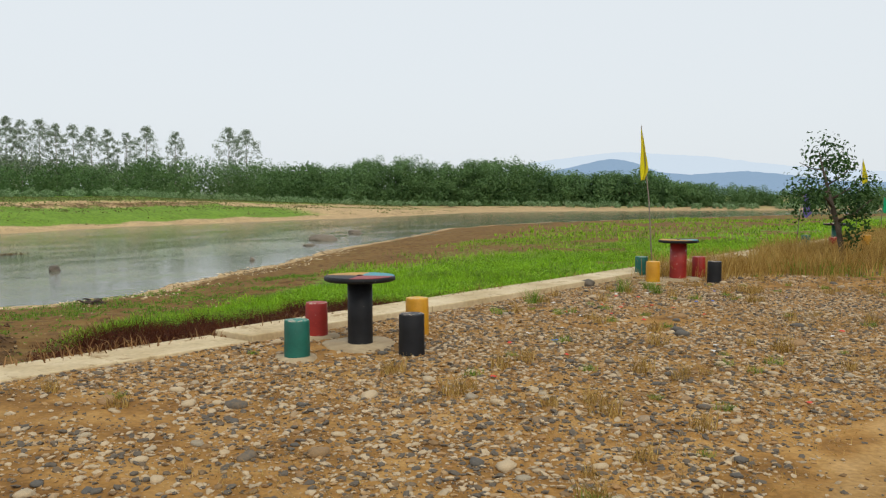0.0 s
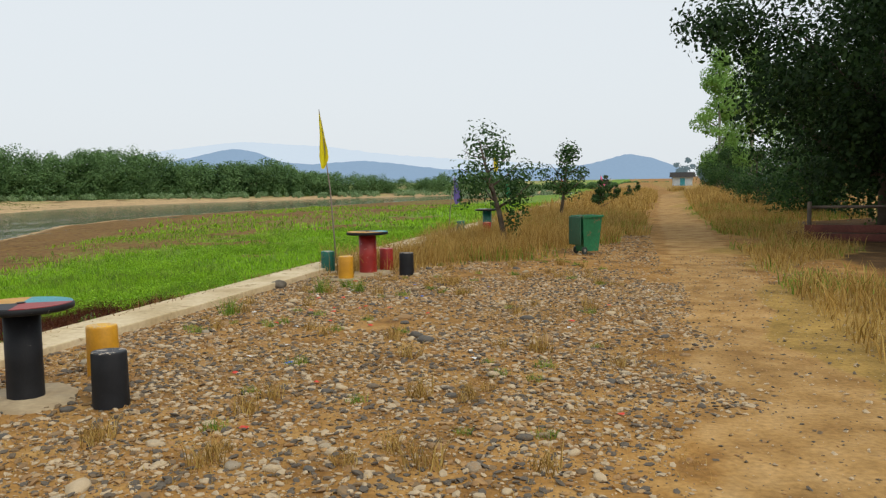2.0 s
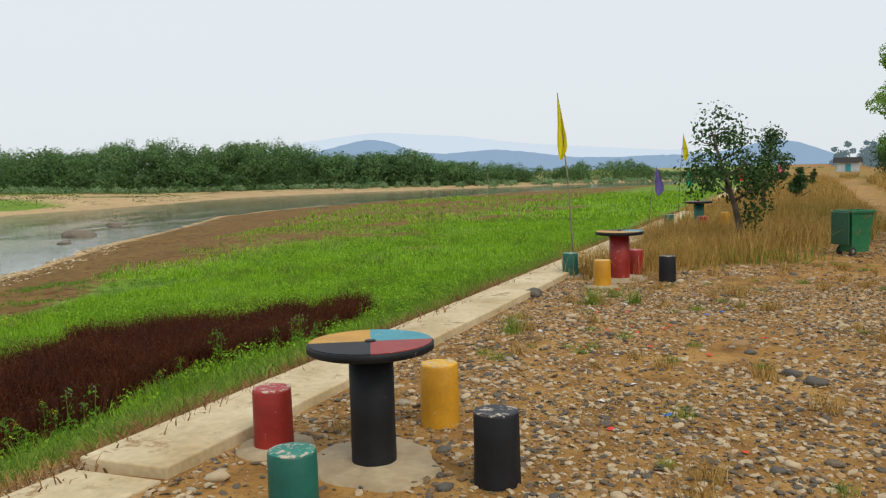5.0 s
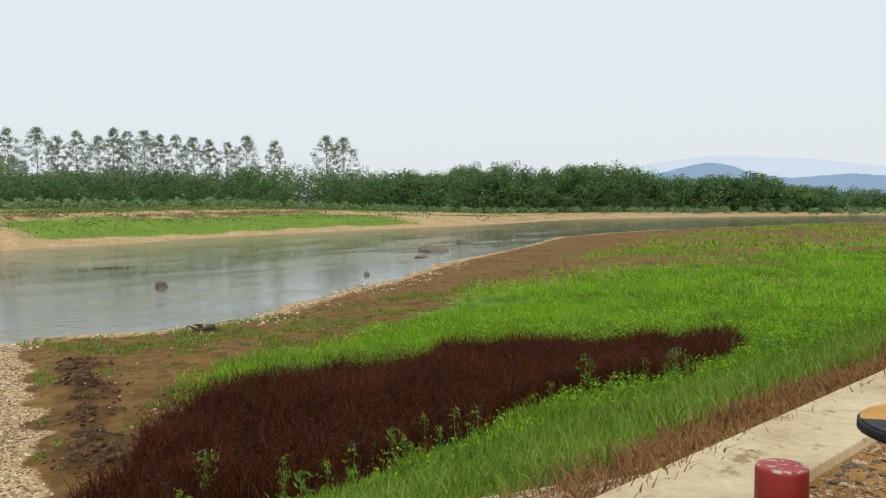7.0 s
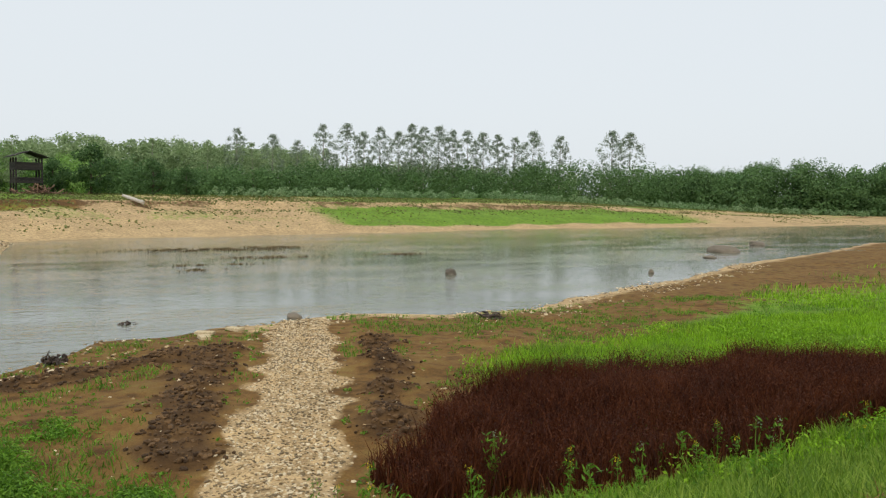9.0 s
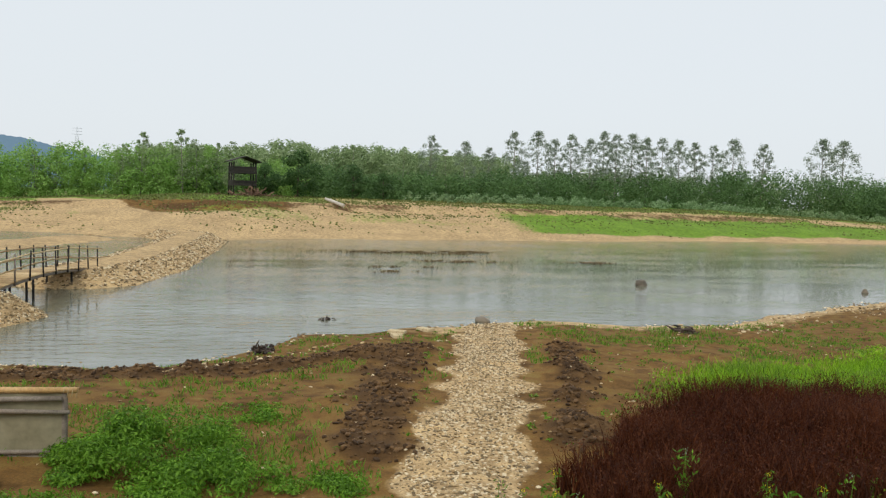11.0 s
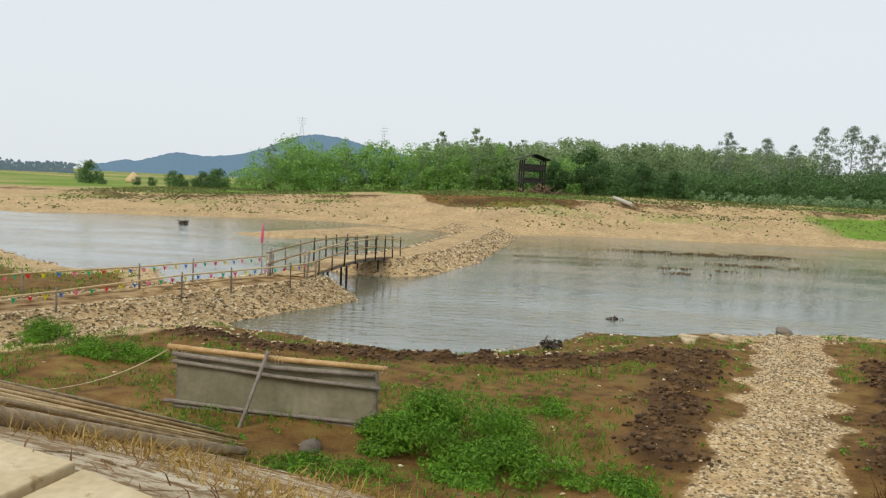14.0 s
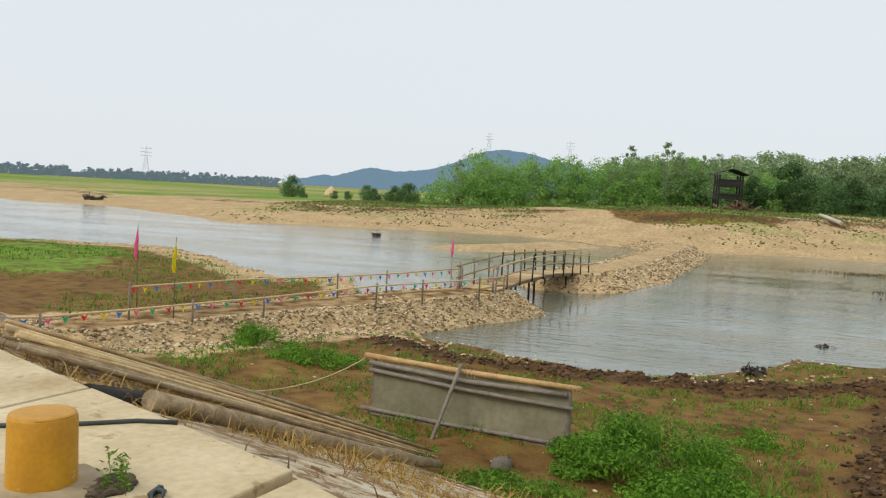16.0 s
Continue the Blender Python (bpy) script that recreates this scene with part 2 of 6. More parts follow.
# ---- materials ----
def mat(name, colours, scale=4.0, rough=0.85, bump=0.3, fine=60.0, metal=0.0, spread=0.0, wear=None, island=0.0, grain_mix=0.45):
    """A surface of two or three colours mixed by noise, with grain and bump. wear: (colour, amount) of chipped spots."""
    m = bpy.data.materials.new(name)
    m.use_nodes = True
    n, l = m.node_tree.nodes, m.node_tree.links
    b = n["Principled BSDF"]
    b.inputs["Roughness"].default_value = rough
    b.inputs["Metallic"].default_value = metal
    co = n.new("ShaderNodeTexCoord")
    big = n.new("ShaderNodeTexNoise")
    big.inputs["Scale"].default_value = scale
    big.inputs["Detail"].default_value = 5
    l.new(co.outputs["Object"], big.inputs["Vector"])
    ramp = n.new("ShaderNodeValToRGB")
    stops = ramp.color_ramp.elements
    while len(stops) < len(colours):
        stops.new(0.5)
    for i, c in enumerate(colours):
        stops[i].position = 0.3 + 0.4 * i / max(1, len(colours) - 1)
        stops[i].color = (*c, 1)
    source = big.outputs[0]
    if island:
        geo = n.new("ShaderNodeNewGeometry")
        mixv = n.new("ShaderNodeMix")
        mixv.inputs[0].default_value = island
        l.new(big.outputs[0], mixv.inputs[2])
        l.new(geo.outputs["Random Per Island"], mixv.inputs[3])
        source = mixv.outputs[0]
    if spread:
        info = n.new("ShaderNodeObjectInfo")
        mixo = n.new("ShaderNodeMix")
        mixo.inputs[0].default_value = spread
        l.new(source, mixo.inputs[2])
        l.new(info.outputs["Random"], mixo.inputs[3])
        source = mixo.outputs[0]
    l.new(source, ramp.inputs[0])
    grain = n.new("ShaderNodeTexNoise")
    grain.inputs["Scale"].default_value = fine
    grain.inputs["Detail"].default_value = 4
    l.new(co.outputs["Object"], grain.inputs["Vector"])
    tint = n.new("ShaderNodeMix")
    tint.data_type = "RGBA"
    tint.blend_type = "OVERLAY"
    tint.inputs[0].default_value = grain_mix
    l.new(ramp.outputs[0], tint.inputs[6])
    l.new(grain.outputs[0], tint.inputs[7])
    colour = tint.outputs[2]
    if wear:
        spots = n.new("ShaderNodeTexNoise")
        spots.inputs["Scale"].default_value = scale * 2.5
        spots.inputs["Detail"].default_value = 8
        spots.inputs["Roughness"].default_value = 0.7
        l.new(co.outputs["Object"], spots.inputs["Vector"])
        cut = n.new("ShaderNodeMapRange")
        cut.inputs[1].default_value = 1 - wear[1]
        cut.inputs[2].default_value = 1 - wear[1] + 0.05
        l.new(spots.outputs[0], cut.inputs[0])
        chip = n.new("ShaderNodeMix")
        chip.data_type = "RGBA"
        chip.inputs[7].default_value = (*wear[0], 1)
        l.new(cut.outputs[0], chip.inputs[0])
        l.new(colour, chip.inputs[6])
        colour = chip.outputs[2]
    l.new(colour, b.inputs["Base Color"])
    bp = n.new("ShaderNodeBump")
    bp.inputs["Strength"].default_value = bump
    bp.inputs["Distance"].default_value = 0.01
    l.new(grain.outputs[0], bp.inputs["Height"])
    l.new(bp.outputs[0], b.inputs["Normal"])
    return m


def leaf_mat(name, colours, scale=0.3, island=0.5, rough=0.6):
    """Foliage: colour by clump and by leaf, with some light passing through."""
    m = mat(name, colours, scale=scale, rough=rough, bump=0.0, fine=3.0, island=island)
    n, l = m.node_tree.nodes, m.node_tree.links
    b = n["Principled BSDF"]
    b.inputs["Specular IOR Level"].default_value = 0.25
    through_leaf = n.new("ShaderNodeBsdfTranslucent")
    mix = n.new("ShaderNodeMixShader")
    mix.inputs[0].default_value = 0.4
    l.new(b.inputs["Base Color"].links[0].from_socket, through_leaf.inputs[0])
    l.new(b.outputs[0], mix.inputs[1])
    l.new(through_leaf.outputs[0], mix.inputs[2])
    l.new(mix.outputs[0], n["Material Output"].inputs[0])
    return m


def ground_mat():
    """Soil, gravel, mud, grass soil and sand, told apart by attributes of the sheet."""
    m = bpy.data.materials.new("ground")
    m.use_nodes = True
    n, l = m.node_tree.nodes, m.node_tree.links
    b = n["Principled BSDF"]
    b.inputs["Roughness"].default_value = 0.95
    b.inputs["Specular IOR Level"].default_value = 0.2
    co = n.new("ShaderNodeNewGeometry")

    def tex(kind, scale, detail=6):
        t = n.new(kind)
        t.inputs["Scale"].default_value = scale
        if "Detail" in t.inputs:
            t.inputs["Detail"].default_value = detail
        l.new(co.outputs["Position"], t.inputs["Vector"])
        return t

    wide, mid, fine = tex("ShaderNodeTexNoise", 0.35), tex("ShaderNodeTexNoise", 2.3), tex("ShaderNodeTexNoise", 26.0)
    pebble = tex("ShaderNodeTexVoronoi", 14.0)
    grit = tex("ShaderNodeTexVoronoi", 34.0)

    def ramp(src, stops):
        r = n.new("ShaderNodeValToRGB")
        while len(r.color_ramp.elements) < len(stops):
            r.color_ramp.elements.new(0.5)
        for e, (p, c) in zip(r.color_ramp.elements, stops):
            e.position, e.color = p, (*c, 1)
        l.new(src, r.inputs[0])
        return r.outputs[0]

    def mixed(a, bb, f, mode="MIX", k=None):
        x = n.new("ShaderNodeMix")
        x.data_type = "RGBA"
        x.blend_type = mode
        if k is None:
            l.new(f, x.inputs[0])
        else:
            x.inputs[0].default_value = k
        l.new(a, x.inputs[6])
        l.new(bb, x.inputs[7])
        return x.outputs[2]

    def mask(name, ragged=0.7):
        a = n.new("ShaderNodeAttribute")
        a.attribute_name = name
        s = n.new("ShaderNodeMath")
        s.operation = "MULTIPLY_ADD"
        s.inputs[1].default_value = ragged
        l.new(mid.outputs[0], s.inputs[0])
        l.new(a.outputs["Fac"], s.inputs[2])
        r = n.new("ShaderNodeMapRange")
        r.inputs[1].default_value = 0.35 + ragged * 0.5
        r.inputs[2].default_value = 0.65 + ragged * 0.5
        l.new(s.outputs[0], r.inputs[0])
        return r.outputs[0]

    soil = ramp(mid.outputs[0], [(0.3, (0.17, 0.082, 0.022)), (0.5, (0.31, 0.162, 0.044)), (0.7, (0.40, 0.235, 0.078))])
    stones = ramp(pebble.outputs["Color"], [(0.1, (0.09, 0.075, 0.055)), (0.4, (0.25, 0.15, 0.07)), (0.6, (0.36, 0.24, 0.12)), (0.9, (0.52, 0.42, 0.28))])
    near = ramp(pebble.outputs["Distance"], [(0.25, (1, 1, 1)), (0.5, (0, 0, 0))])
    colour = mixed(soil, stones, near)
    road = ramp(mid.outputs[0], [(0.32, (0.25, 0.135, 0.042)), (0.5, (0.36, 0.21, 0.072)), (0.66, (0.43, 0.265, 0.105))])
    colour = mixed(colour, road, mask("road", 1.1))
    flat = ramp(mid.outputs[0], [(0.3, (0.085, 0.043, 0.012)), (0.5, (0.175, 0.094, 0.026)), (0.68, (0.20, 0.128, 0.036))])
    colour = mixed(colour, flat, mask("flat", 0.1))
    gravel = ramp(grit.outputs["Color"], [(0.1, (0.13, 0.083, 0.038)), (0.5, (0.26, 0.177, 0.088)), (0.9, (0.37, 0.268, 0.145))])
    patchy = tex("ShaderNodeTexNoise", 3.2, 8)
    gravel = mixed(gravel, ramp(patchy.outputs[0], [(0.35, (0.28, 0.26, 0.24)), (0.5, (0.5, 0.5, 0.5)), (0.68, (0.66, 0.64, 0.62))]), None, "OVERLAY", 0.6)
    cobble = tex("ShaderNodeTexVoronoi", 7.0)
    gravel = mixed(gravel, ramp(cobble.outputs["Color"], [(0.15, (0.2, 0.2, 0.2)), (0.5, (0.5, 0.5, 0.5)), (0.85, (0.8, 0.79, 0.76))]), None, "OVERLAY", 0.55)
    colour = mixed(colour, gravel, mask("gravel", 0.8))
    # dark earth: churned mud, the cut bank, and the tree-shaded litter east of the road
    mud = ramp(mid.outputs[0], [(0.3, (0.05, 0.026, 0.009)), (0.55, (0.095, 0.05, 0.017)), (0.75, (0.16, 0.09, 0.032))])
    colour = mixed(colour, mud, mask("mud", 0.9))
    grass = ramp(mid.outputs[0], [(0.25, (0.09, 0.13, 0.016)), (0.5, (0.135, 0.24, 0.022)), (0.75, (0.19, 0.31, 0.034))])
    colour = mixed(colour, grass, mask("grass", 0.9))
    dry = ramp(mid.outputs[0], [(0.3, (0.20, 0.125, 0.03)), (0.7, (0.38, 0.24, 0.065))])
    colour = mixed(colour, dry, mask("dry", 0.8))
    colour = mixed(colour, ramp(wide.outputs[0], [(0.3, (0.38, 0.38, 0.38)), (0.7, (0.62, 0.62, 0.62))]), None, "OVERLAY", 0.6)
    colour = mixed(colour, ramp(fine.outputs[0], [(0.3, (0.3, 0.3, 0.3)), (0.7, (0.7, 0.7, 0.7))]), None, "OVERLAY", 0.5)
    l.new(colour, b.inputs["Base Color"])
    bp = n.new("ShaderNodeBump")
    bp.inputs["Strength"].default_value = 0.7
    bp.inputs["Distance"].default_value = 0.02
    add = n.new("ShaderNodeMath")
    l.new(fine.outputs[0], add.inputs[0])
    l.new(near, add.inputs[1])
    l.new(add.outputs[0], bp.inputs["Height"])
    l.new(bp.outputs[0], b.inputs["Normal"])
    return m


def water_mat():
    m = bpy.data.materials.new("river_water")
    m.use_nodes = True
    n, l = m.node_tree.nodes, m.node_tree.links
    b = n["Principled BSDF"]
    b.inputs["Roughness"].default_value = 0.06
    b.inputs["IOR"].default_value = 1.33
    co = n.new("ShaderNodeNewGeometry")
    tint = n.new("ShaderNodeTexNoise")
    tint.inputs["Scale"].default_value = 0.08
    l.new(co.outputs["Position"], tint.inputs["Vector"])
    r = n.new("ShaderNodeValToRGB")
    r.color_ramp.elements[0].position, r.color_ramp.elements[0].color = 0.35, (0.13, 0.14, 0.105, 1)
    r.color_ramp.elements[1].position, r.color_ramp.elements[1].color = 0.7, (0.21, 0.215, 0.165, 1)
    l.new(tint.outputs[0], r.inputs[0])
    l.new(r.outputs[0], b.inputs["Base Color"])
    turn = n.new("ShaderNodeMapping")
    turn.inputs["Rotation"].default_value = (0, 0, radians(20))
    turn.inputs["Scale"].default_value = (2.6, 0.8, 1)
    l.new(co.outputs["Position"], turn.inputs["Vector"])
    rip = n.new("ShaderNodeTexNoise")
    rip.inputs["Scale"].default_value = 1.1
    rip.inputs["Detail"].default_value = 4
    l.new(turn.outputs[0], rip.inputs["Vector"])
    calm = n.new("ShaderNodeTexNoise")
    calm.inputs["Scale"].default_value = 0.13
    calm.inputs["Detail"].default_value = 2
    l.new(turn.outputs[0], calm.inputs["Vector"])
    gain = n.new("ShaderNodeMapRange")
    gain.inputs[1].default_value, gain.inputs[2].default_value = 0.42, 0.68
    gain.inputs[3].default_value, gain.inputs[4].default_value = 0.2, 0.6
    l.new(calm.outputs[0], gain.inputs[0])
    bp = n.new("ShaderNodeBump")
    bp.inputs["Distance"].default_value = 0.08
    l.new(gain.outputs[0], bp.inputs["Strength"])
    l.new(rip.outputs[0], bp.inputs["Height"])
    l.new(bp.outputs[0], b.inputs["Normal"])
    return m


GROUND, RIVER = ground_mat(), water_mat()
CONCRETE = mat("concrete", [(0.42, 0.315, 0.165), (0.55, 0.44, 0.265), (0.64, 0.535, 0.35)], 1.3, 0.9, 0.2, 18, grain_mix=0.3, wear=((0.33, 0.23, 0.11), 0.42))
FOOT = mat("cement_footing", [(0.30, 0.22, 0.125), (0.43, 0.34, 0.21)], 3, 0.95, 0.3, 20, grain_mix=0.3)
CHIP = (0.55, 0.5, 0.42)
PAINT = {
    "black": mat("black_paint", [(0.008, 0.0085, 0.010), (0.016, 0.017, 0.02)], 5, 0.55, 0.15, 50, wear=(CHIP, 0.33), grain_mix=0.22),
    "red": mat("red_paint", [(0.22, 0.010, 0.008), (0.33, 0.020, 0.012)], 5, 0.5, 0.15, 50, wear=(CHIP, 0.37), grain_mix=0.22),
    "green": mat("green_paint", [(0.004, 0.085, 0.062), (0.008, 0.13, 0.095)], 5, 0.5, 0.15, 50, wear=(CHIP, 0.335), grain_mix=0.22),
    "yellow": mat("yellow_paint", [(0.43, 0.20, 0.006), (0.58, 0.29, 0.012)], 5, 0.5, 0.15, 50, wear=(CHIP, 0.36), grain_mix=0.22),
    "blue": mat("blue_paint", [(0.02, 0.22, 0.28), (0.04, 0.30, 0.36)], 5, 0.5, 0.15, 50, wear=(CHIP, 0.38)),
}
PAINT["black"].node_tree.nodes["Principled BSDF"].inputs["Specular IOR Level"].default_value = 0.25
WORN = {k: mat("worn_" + k, [c, tuple(v * 1.4 for v in c)], 7, 0.6, 0.25, 50, wear=((0.50, 0.42, 0.33), 0.47)) for k, c in
        (("black", (0.016, 0.018, 0.022)), ("red", (0.30, 0.03, 0.03)), ("green", (0.01, 0.16, 0.12)), ("yellow", (0.55, 0.30, 0.02)))}


# ---- ground: one sheet out to the horizon, and the river ----
def steps(stops):
    """Coordinates with a step of their own in each stretch: (from, step), ..., end."""
    out = []
    for (a, st), nxt in zip(stops[:-1], stops[1:]):
        out.append(np.arange(a, nxt[0] - 1e-6, st))
    return np.concatenate(out + [[stops[-1][0]]])


def build_ground():
    xs = steps([(-4000, 400), (-400, 30), (-160, 4), (-118, 1.5), (-76, 1.2), (-46, 0.6), (-24, 0.22), (9, 0.6), (24, 6), (60, 60), (300, 600), (4000, 1)])
    ys = steps([(-4000, 400), (-400, 40), (-120, 6), (-54, 1.5), (-30, 0.5), (-19, 0.22), (17, 0.4), (33, 1.0), (75, 2.5), (130, 5), (300, 30), (600, 400), (4200, 1)])
    x, y = np.meshgrid(xs, ys)
    z = height(x, y)
    nx, ny = len(xs), len(ys)
    i = np.arange(nx * ny).reshape(ny, nx)
    faces = np.stack([i[:-1, :-1], i[:-1, 1:], i[1:, 1:], i[1:, :-1]], -1).reshape(-1, 4)
    fx, fy = x.ravel(), y.ravel()
    me = raw_mesh("ground", np.stack([fx, fy, z.ravel()], 1), faces)
    smooth(me)
    d = edge(fy) - fx
    g = far_shore(fy) - fx
    cause = np.minimum(along(fx, fy, NEAR_CAUSEWAY), np.minimum(along(fx, fy, FAR_CAUSEWAY), along(fx, fy, ISLAND) - 1.5))
    n = near_shore(fy)
    spit = np.clip((4.5 - (fx - n)) / 2, 0, 1) * np.clip((-17 - fy) / 2, 0, 1)
    shore = np.clip((2.2 - (fx - n)) / 1.5, 0, 1) * np.clip((fy - 0.5) / 2, 0, 1) * 0.75
    masks = {
        "flat": (d > 0.5).astype(float),
        "grass": np.maximum(green_mask(fx, fy), 0.24 * (wave(fx, fy, 2.3, 85) * 0.6 + wave(fx, fy, 0.8, 86) * 0.4 > 0.5) * (fx > n + 1.5) * (d > 6) * (mud_mask(fx, fy) < 0.2) * (track_mask(fx, fy) < 0.2)) * (1 - np.clip(3 - cause, 0, 1)) * (d > 0),
        "dry": dry_mask(fx, fy) * (d < 0) + band(d, 0.15, 1.4, 0.3) * 0.9 * (fy > -6),
        "road": np.maximum(road_mask(fx, fy) * (d < 0), np.clip(1.9 - along(fx, fy, FAR_CAUSEWAY[2:]), 0, 1) * 1.2) + np.clip(1.9 - np.hypot((fx + 17.2) / 1.6, (fy + 18.0)), 0, 1) * 1.3 + np.clip(1.25 - along(fx, fy, NEAR_CAUSEWAY), 0, 1),
        # second term paints the shade under the east trees, together with their dark litter soil
        "mud": np.maximum.reduce([mud_mask(fx, fy), np.clip((fx - 7.6 + (wave(fx, fy, 1.2, 80) - 0.5)) / 0.8, 0, 1) * np.clip((34 - fy) / 8, 0, 1) * np.clip((fy - 5) / 3, 0, 1) * 0.85, band(g + (wave(fx, fy, 6, 7) - 0.5) * 1.6, 18.4, 20.4, 0.8) * 0.6 * (wave(fx, fy, 7, 78) > 0.3)]),
        "gravel": np.maximum.reduce([track_mask(fx, fy) * (d > 6), np.clip(3.6 - cause, 0, 1) * np.clip(along(fx, fy, NEAR_CAUSEWAY) / 0.6 - 0.8, 0.45, 1), band(g + (wave(fx, fy, 6, 79) - 0.5) * 7, -2, np.interp(fy, [-60, -10, 25, 60, 100, 150], [8, 14, 12, 4, 3.5, 3]), 1.5), spit, shore]) * (d > 0),
    }
    for key, val in masks.items():
        a = me.attributes.new(key, "FLOAT", "POINT")
        a.data.foreach_set("value", np.clip(val, 0, 1).astype(np.float32))
    me.materials.append(GROUND)
    ob = new("ground", me)
    return tagged(ob, "stony dirt terrace above a grassy river flat", "ground", kind="structure")


GROUND_SHEET = build_ground()


def build_water():
    bm = bmesh.new()
    vs = [bm.verts.new(p) for p in ((-200, -400, WATER), (-9, -400, WATER), (-9, 60, WATER), (260, 420, WATER), (260, 600, WATER), (-200, 600, WATER))]
    bm.faces.new(vs)
    bmesh.ops.recalc_face_normals(bm, faces=bm.faces)
    return tagged(part("river_water", bm, RIVER), "calm shallow grey-green river reflecting the sky", "river", kind="structure")


build_water()


# ---- kerb of concrete slabs along the edge of the terrace ----
def build_kerb():
    kerb = tagged(new("kerb"), "pale concrete kerb along the terrace edge", "kerb", kind="structure")
    rng = random.Random(3)

    def slab(y0, y1, w, top, thick=0.14, inset=0.0):
        bm = bmesh.new()
        x0, x1 = float(edge(y0)) + inset, float(edge(y1)) + inset
        base = bm.faces.new([bm.verts.new(p) for p in ((x0, y0, top - thick), (x0 + w, y0, top - thick), (x1 + w, y1, top - thick), (x1, y1, top - thick))])
        up = bmesh.ops.extrude_face_region(bm, geom=[base])
        for v in up["geom"]:
            if isinstance(v, bmesh.types.BMVert):
                v.co.z = top + rng.uniform(-0.004, 0.004)
        bmesh.ops.recalc_face_normals(bm, faces=bm.faces)
        bmesh.ops.bevel(bm, geom=list(bm.edges), offset=0.012, segments=2, affect="EDGES", profile=0.5)
        part("slab", bm, CONCRETE, kerb)

    y = -0.6
    while y < 60:
        slab(y, y + 2.98, 0.64, 0.085, 0.2)
        y += 3.0
    for y in (-3.55, -2.1):
        slab(y, y + 1.44, 0.66, 0.035, inset=0.0)
    return kerb


build_kerb()


# ---- picnic sets: round tables and stools of painted pipe ----
def footing(parent, r, x, y, seed):
    bm = bmesh.new()
    rng = random.Random(seed)
    top, low = [], []
    ph = [rng.uniform(0, 6.28) for _ in range(3)]
    for i in range(26):
        a = 2 * math.pi * i / 26
        k = r * (1 + 0.10 * math.sin(2 * a + ph[0]) + 0.07 * math.sin(3 * a + ph[1]) + 0.04 * math.sin(7 * a + ph[2]))
        low.append(bm.verts.new((x + k * math.cos(a), y + k * math.sin(a), -0.03)))
        top.append(bm.verts.new((x + k * 0.93 * math.cos(a), y + k * 0.93 * math.sin(a), 0.022 + rng.uniform(0, 0.008))))
    mid = bm.verts.new((x, y, 0.04))
    for i in range(26):
        j = (i + 1) % 26
        bm.faces.new((low[i], low[j], top[j], top[i])).smooth = True
        bm.faces.new((top[i], top[j], mid)).smooth = True
    return part("footing", bm, FOOT, parent, "rough poured cement footing")


def table(x, y, turn, pillar, quarters, group, label, r=0.35, pr=0.13):
    t = thing("round_table", x, y, 0, turn, label, "table", group)
    bm = lathe(bmesh.new(), [(pr + 0.004, -0.04), (pr + 0.002, 0.02), (pr, 0.3), (pr, 0.69)], 30)
    part("pillar", bm, PAINT[pillar], t)
    bm = lathe(bmesh.new(), [(r - 0.02, 0.685), (r, 0.695), (r, 0.728), (r - 0.008, 0.735)], 44)
    top = part("tabletop", bm, PAINT["black"], t, "turned wooden cable-drum top with a dark rim")
    for q, key in enumerate(quarters):
        bm = bmesh.new()
        a0 = q * math.pi / 2
        arc = [bm.verts.new((rr * math.cos(a0 + s * math.pi / 24), rr * math.sin(a0 + s * math.pi / 24), 0.739)) for rr in (r - 0.012,) for s in range(13)]
        inner = [bm.verts.new((0.035 * math.cos(a0 + s * math.pi / 24), 0.035 * math.sin(a0 + s * math.pi / 24), 0.739)) for s in range(13)]
        for s in range(12):
            bm.faces.new((inner[s], arc[s], arc[s + 1], inner[s + 1]))
        up = bmesh.ops.extrude_face_region(bm, geom=list(bm.faces))
        for v in up["geom"]:
            if isinstance(v, bmesh.types.BMVert):
                v.co.z -= 0.004
        bmesh.ops.recalc_face_normals(bm, faces=bm.faces)
        part("painted_quarter", bm, PAINT[key], top, key + " painted quarter of the top")
    bm = lathe(bmesh.new(), [(0.02, 0.73), (0.033, 0.742), (0.03, 0.746), (0.012, 0.744)], 14)
    part("hub", bm, PAINT["black"], top, "dark hub hole of the drum")
    footing(t, 0.43, 0, 0, int(x * 7 + y * 13) + 5)
    return t


def stool(x, y, key, group, r=0.122, h=0.40, foot=0.0, z=0.0, turn=0.0, label=""):
    s = thing("stool", x, y, z, turn, label or "low round stool of %s painted concrete pipe, chipped on top" % key, "stool", group)
    bm = lathe(bmesh.new(), [(r * 1.03, -0.03), (r * 1.02, 0.02), (r, h * 0.5), (r * 0.985, h - 0.014), (r * 0.95, h - 0.003)], 30, wobble=0.0012, seed=int(abs(x * 91 + y * 57)))
    part("body", bm, PAINT[key], s)
    bm = lathe(bmesh.new(), [(r * 0.955, h - 0.006), (r * 0.95, h), (r * 0.8, h + 0.003)], 30)
    part("seat", bm, PAINT[key] if h < 0.36 else WORN[key], s, "worn %s painted seat" % key)
    if foot:
        footing(s, foot, 0, 0, int(abs(x * 31 + y * 17)) + 2)
    return s


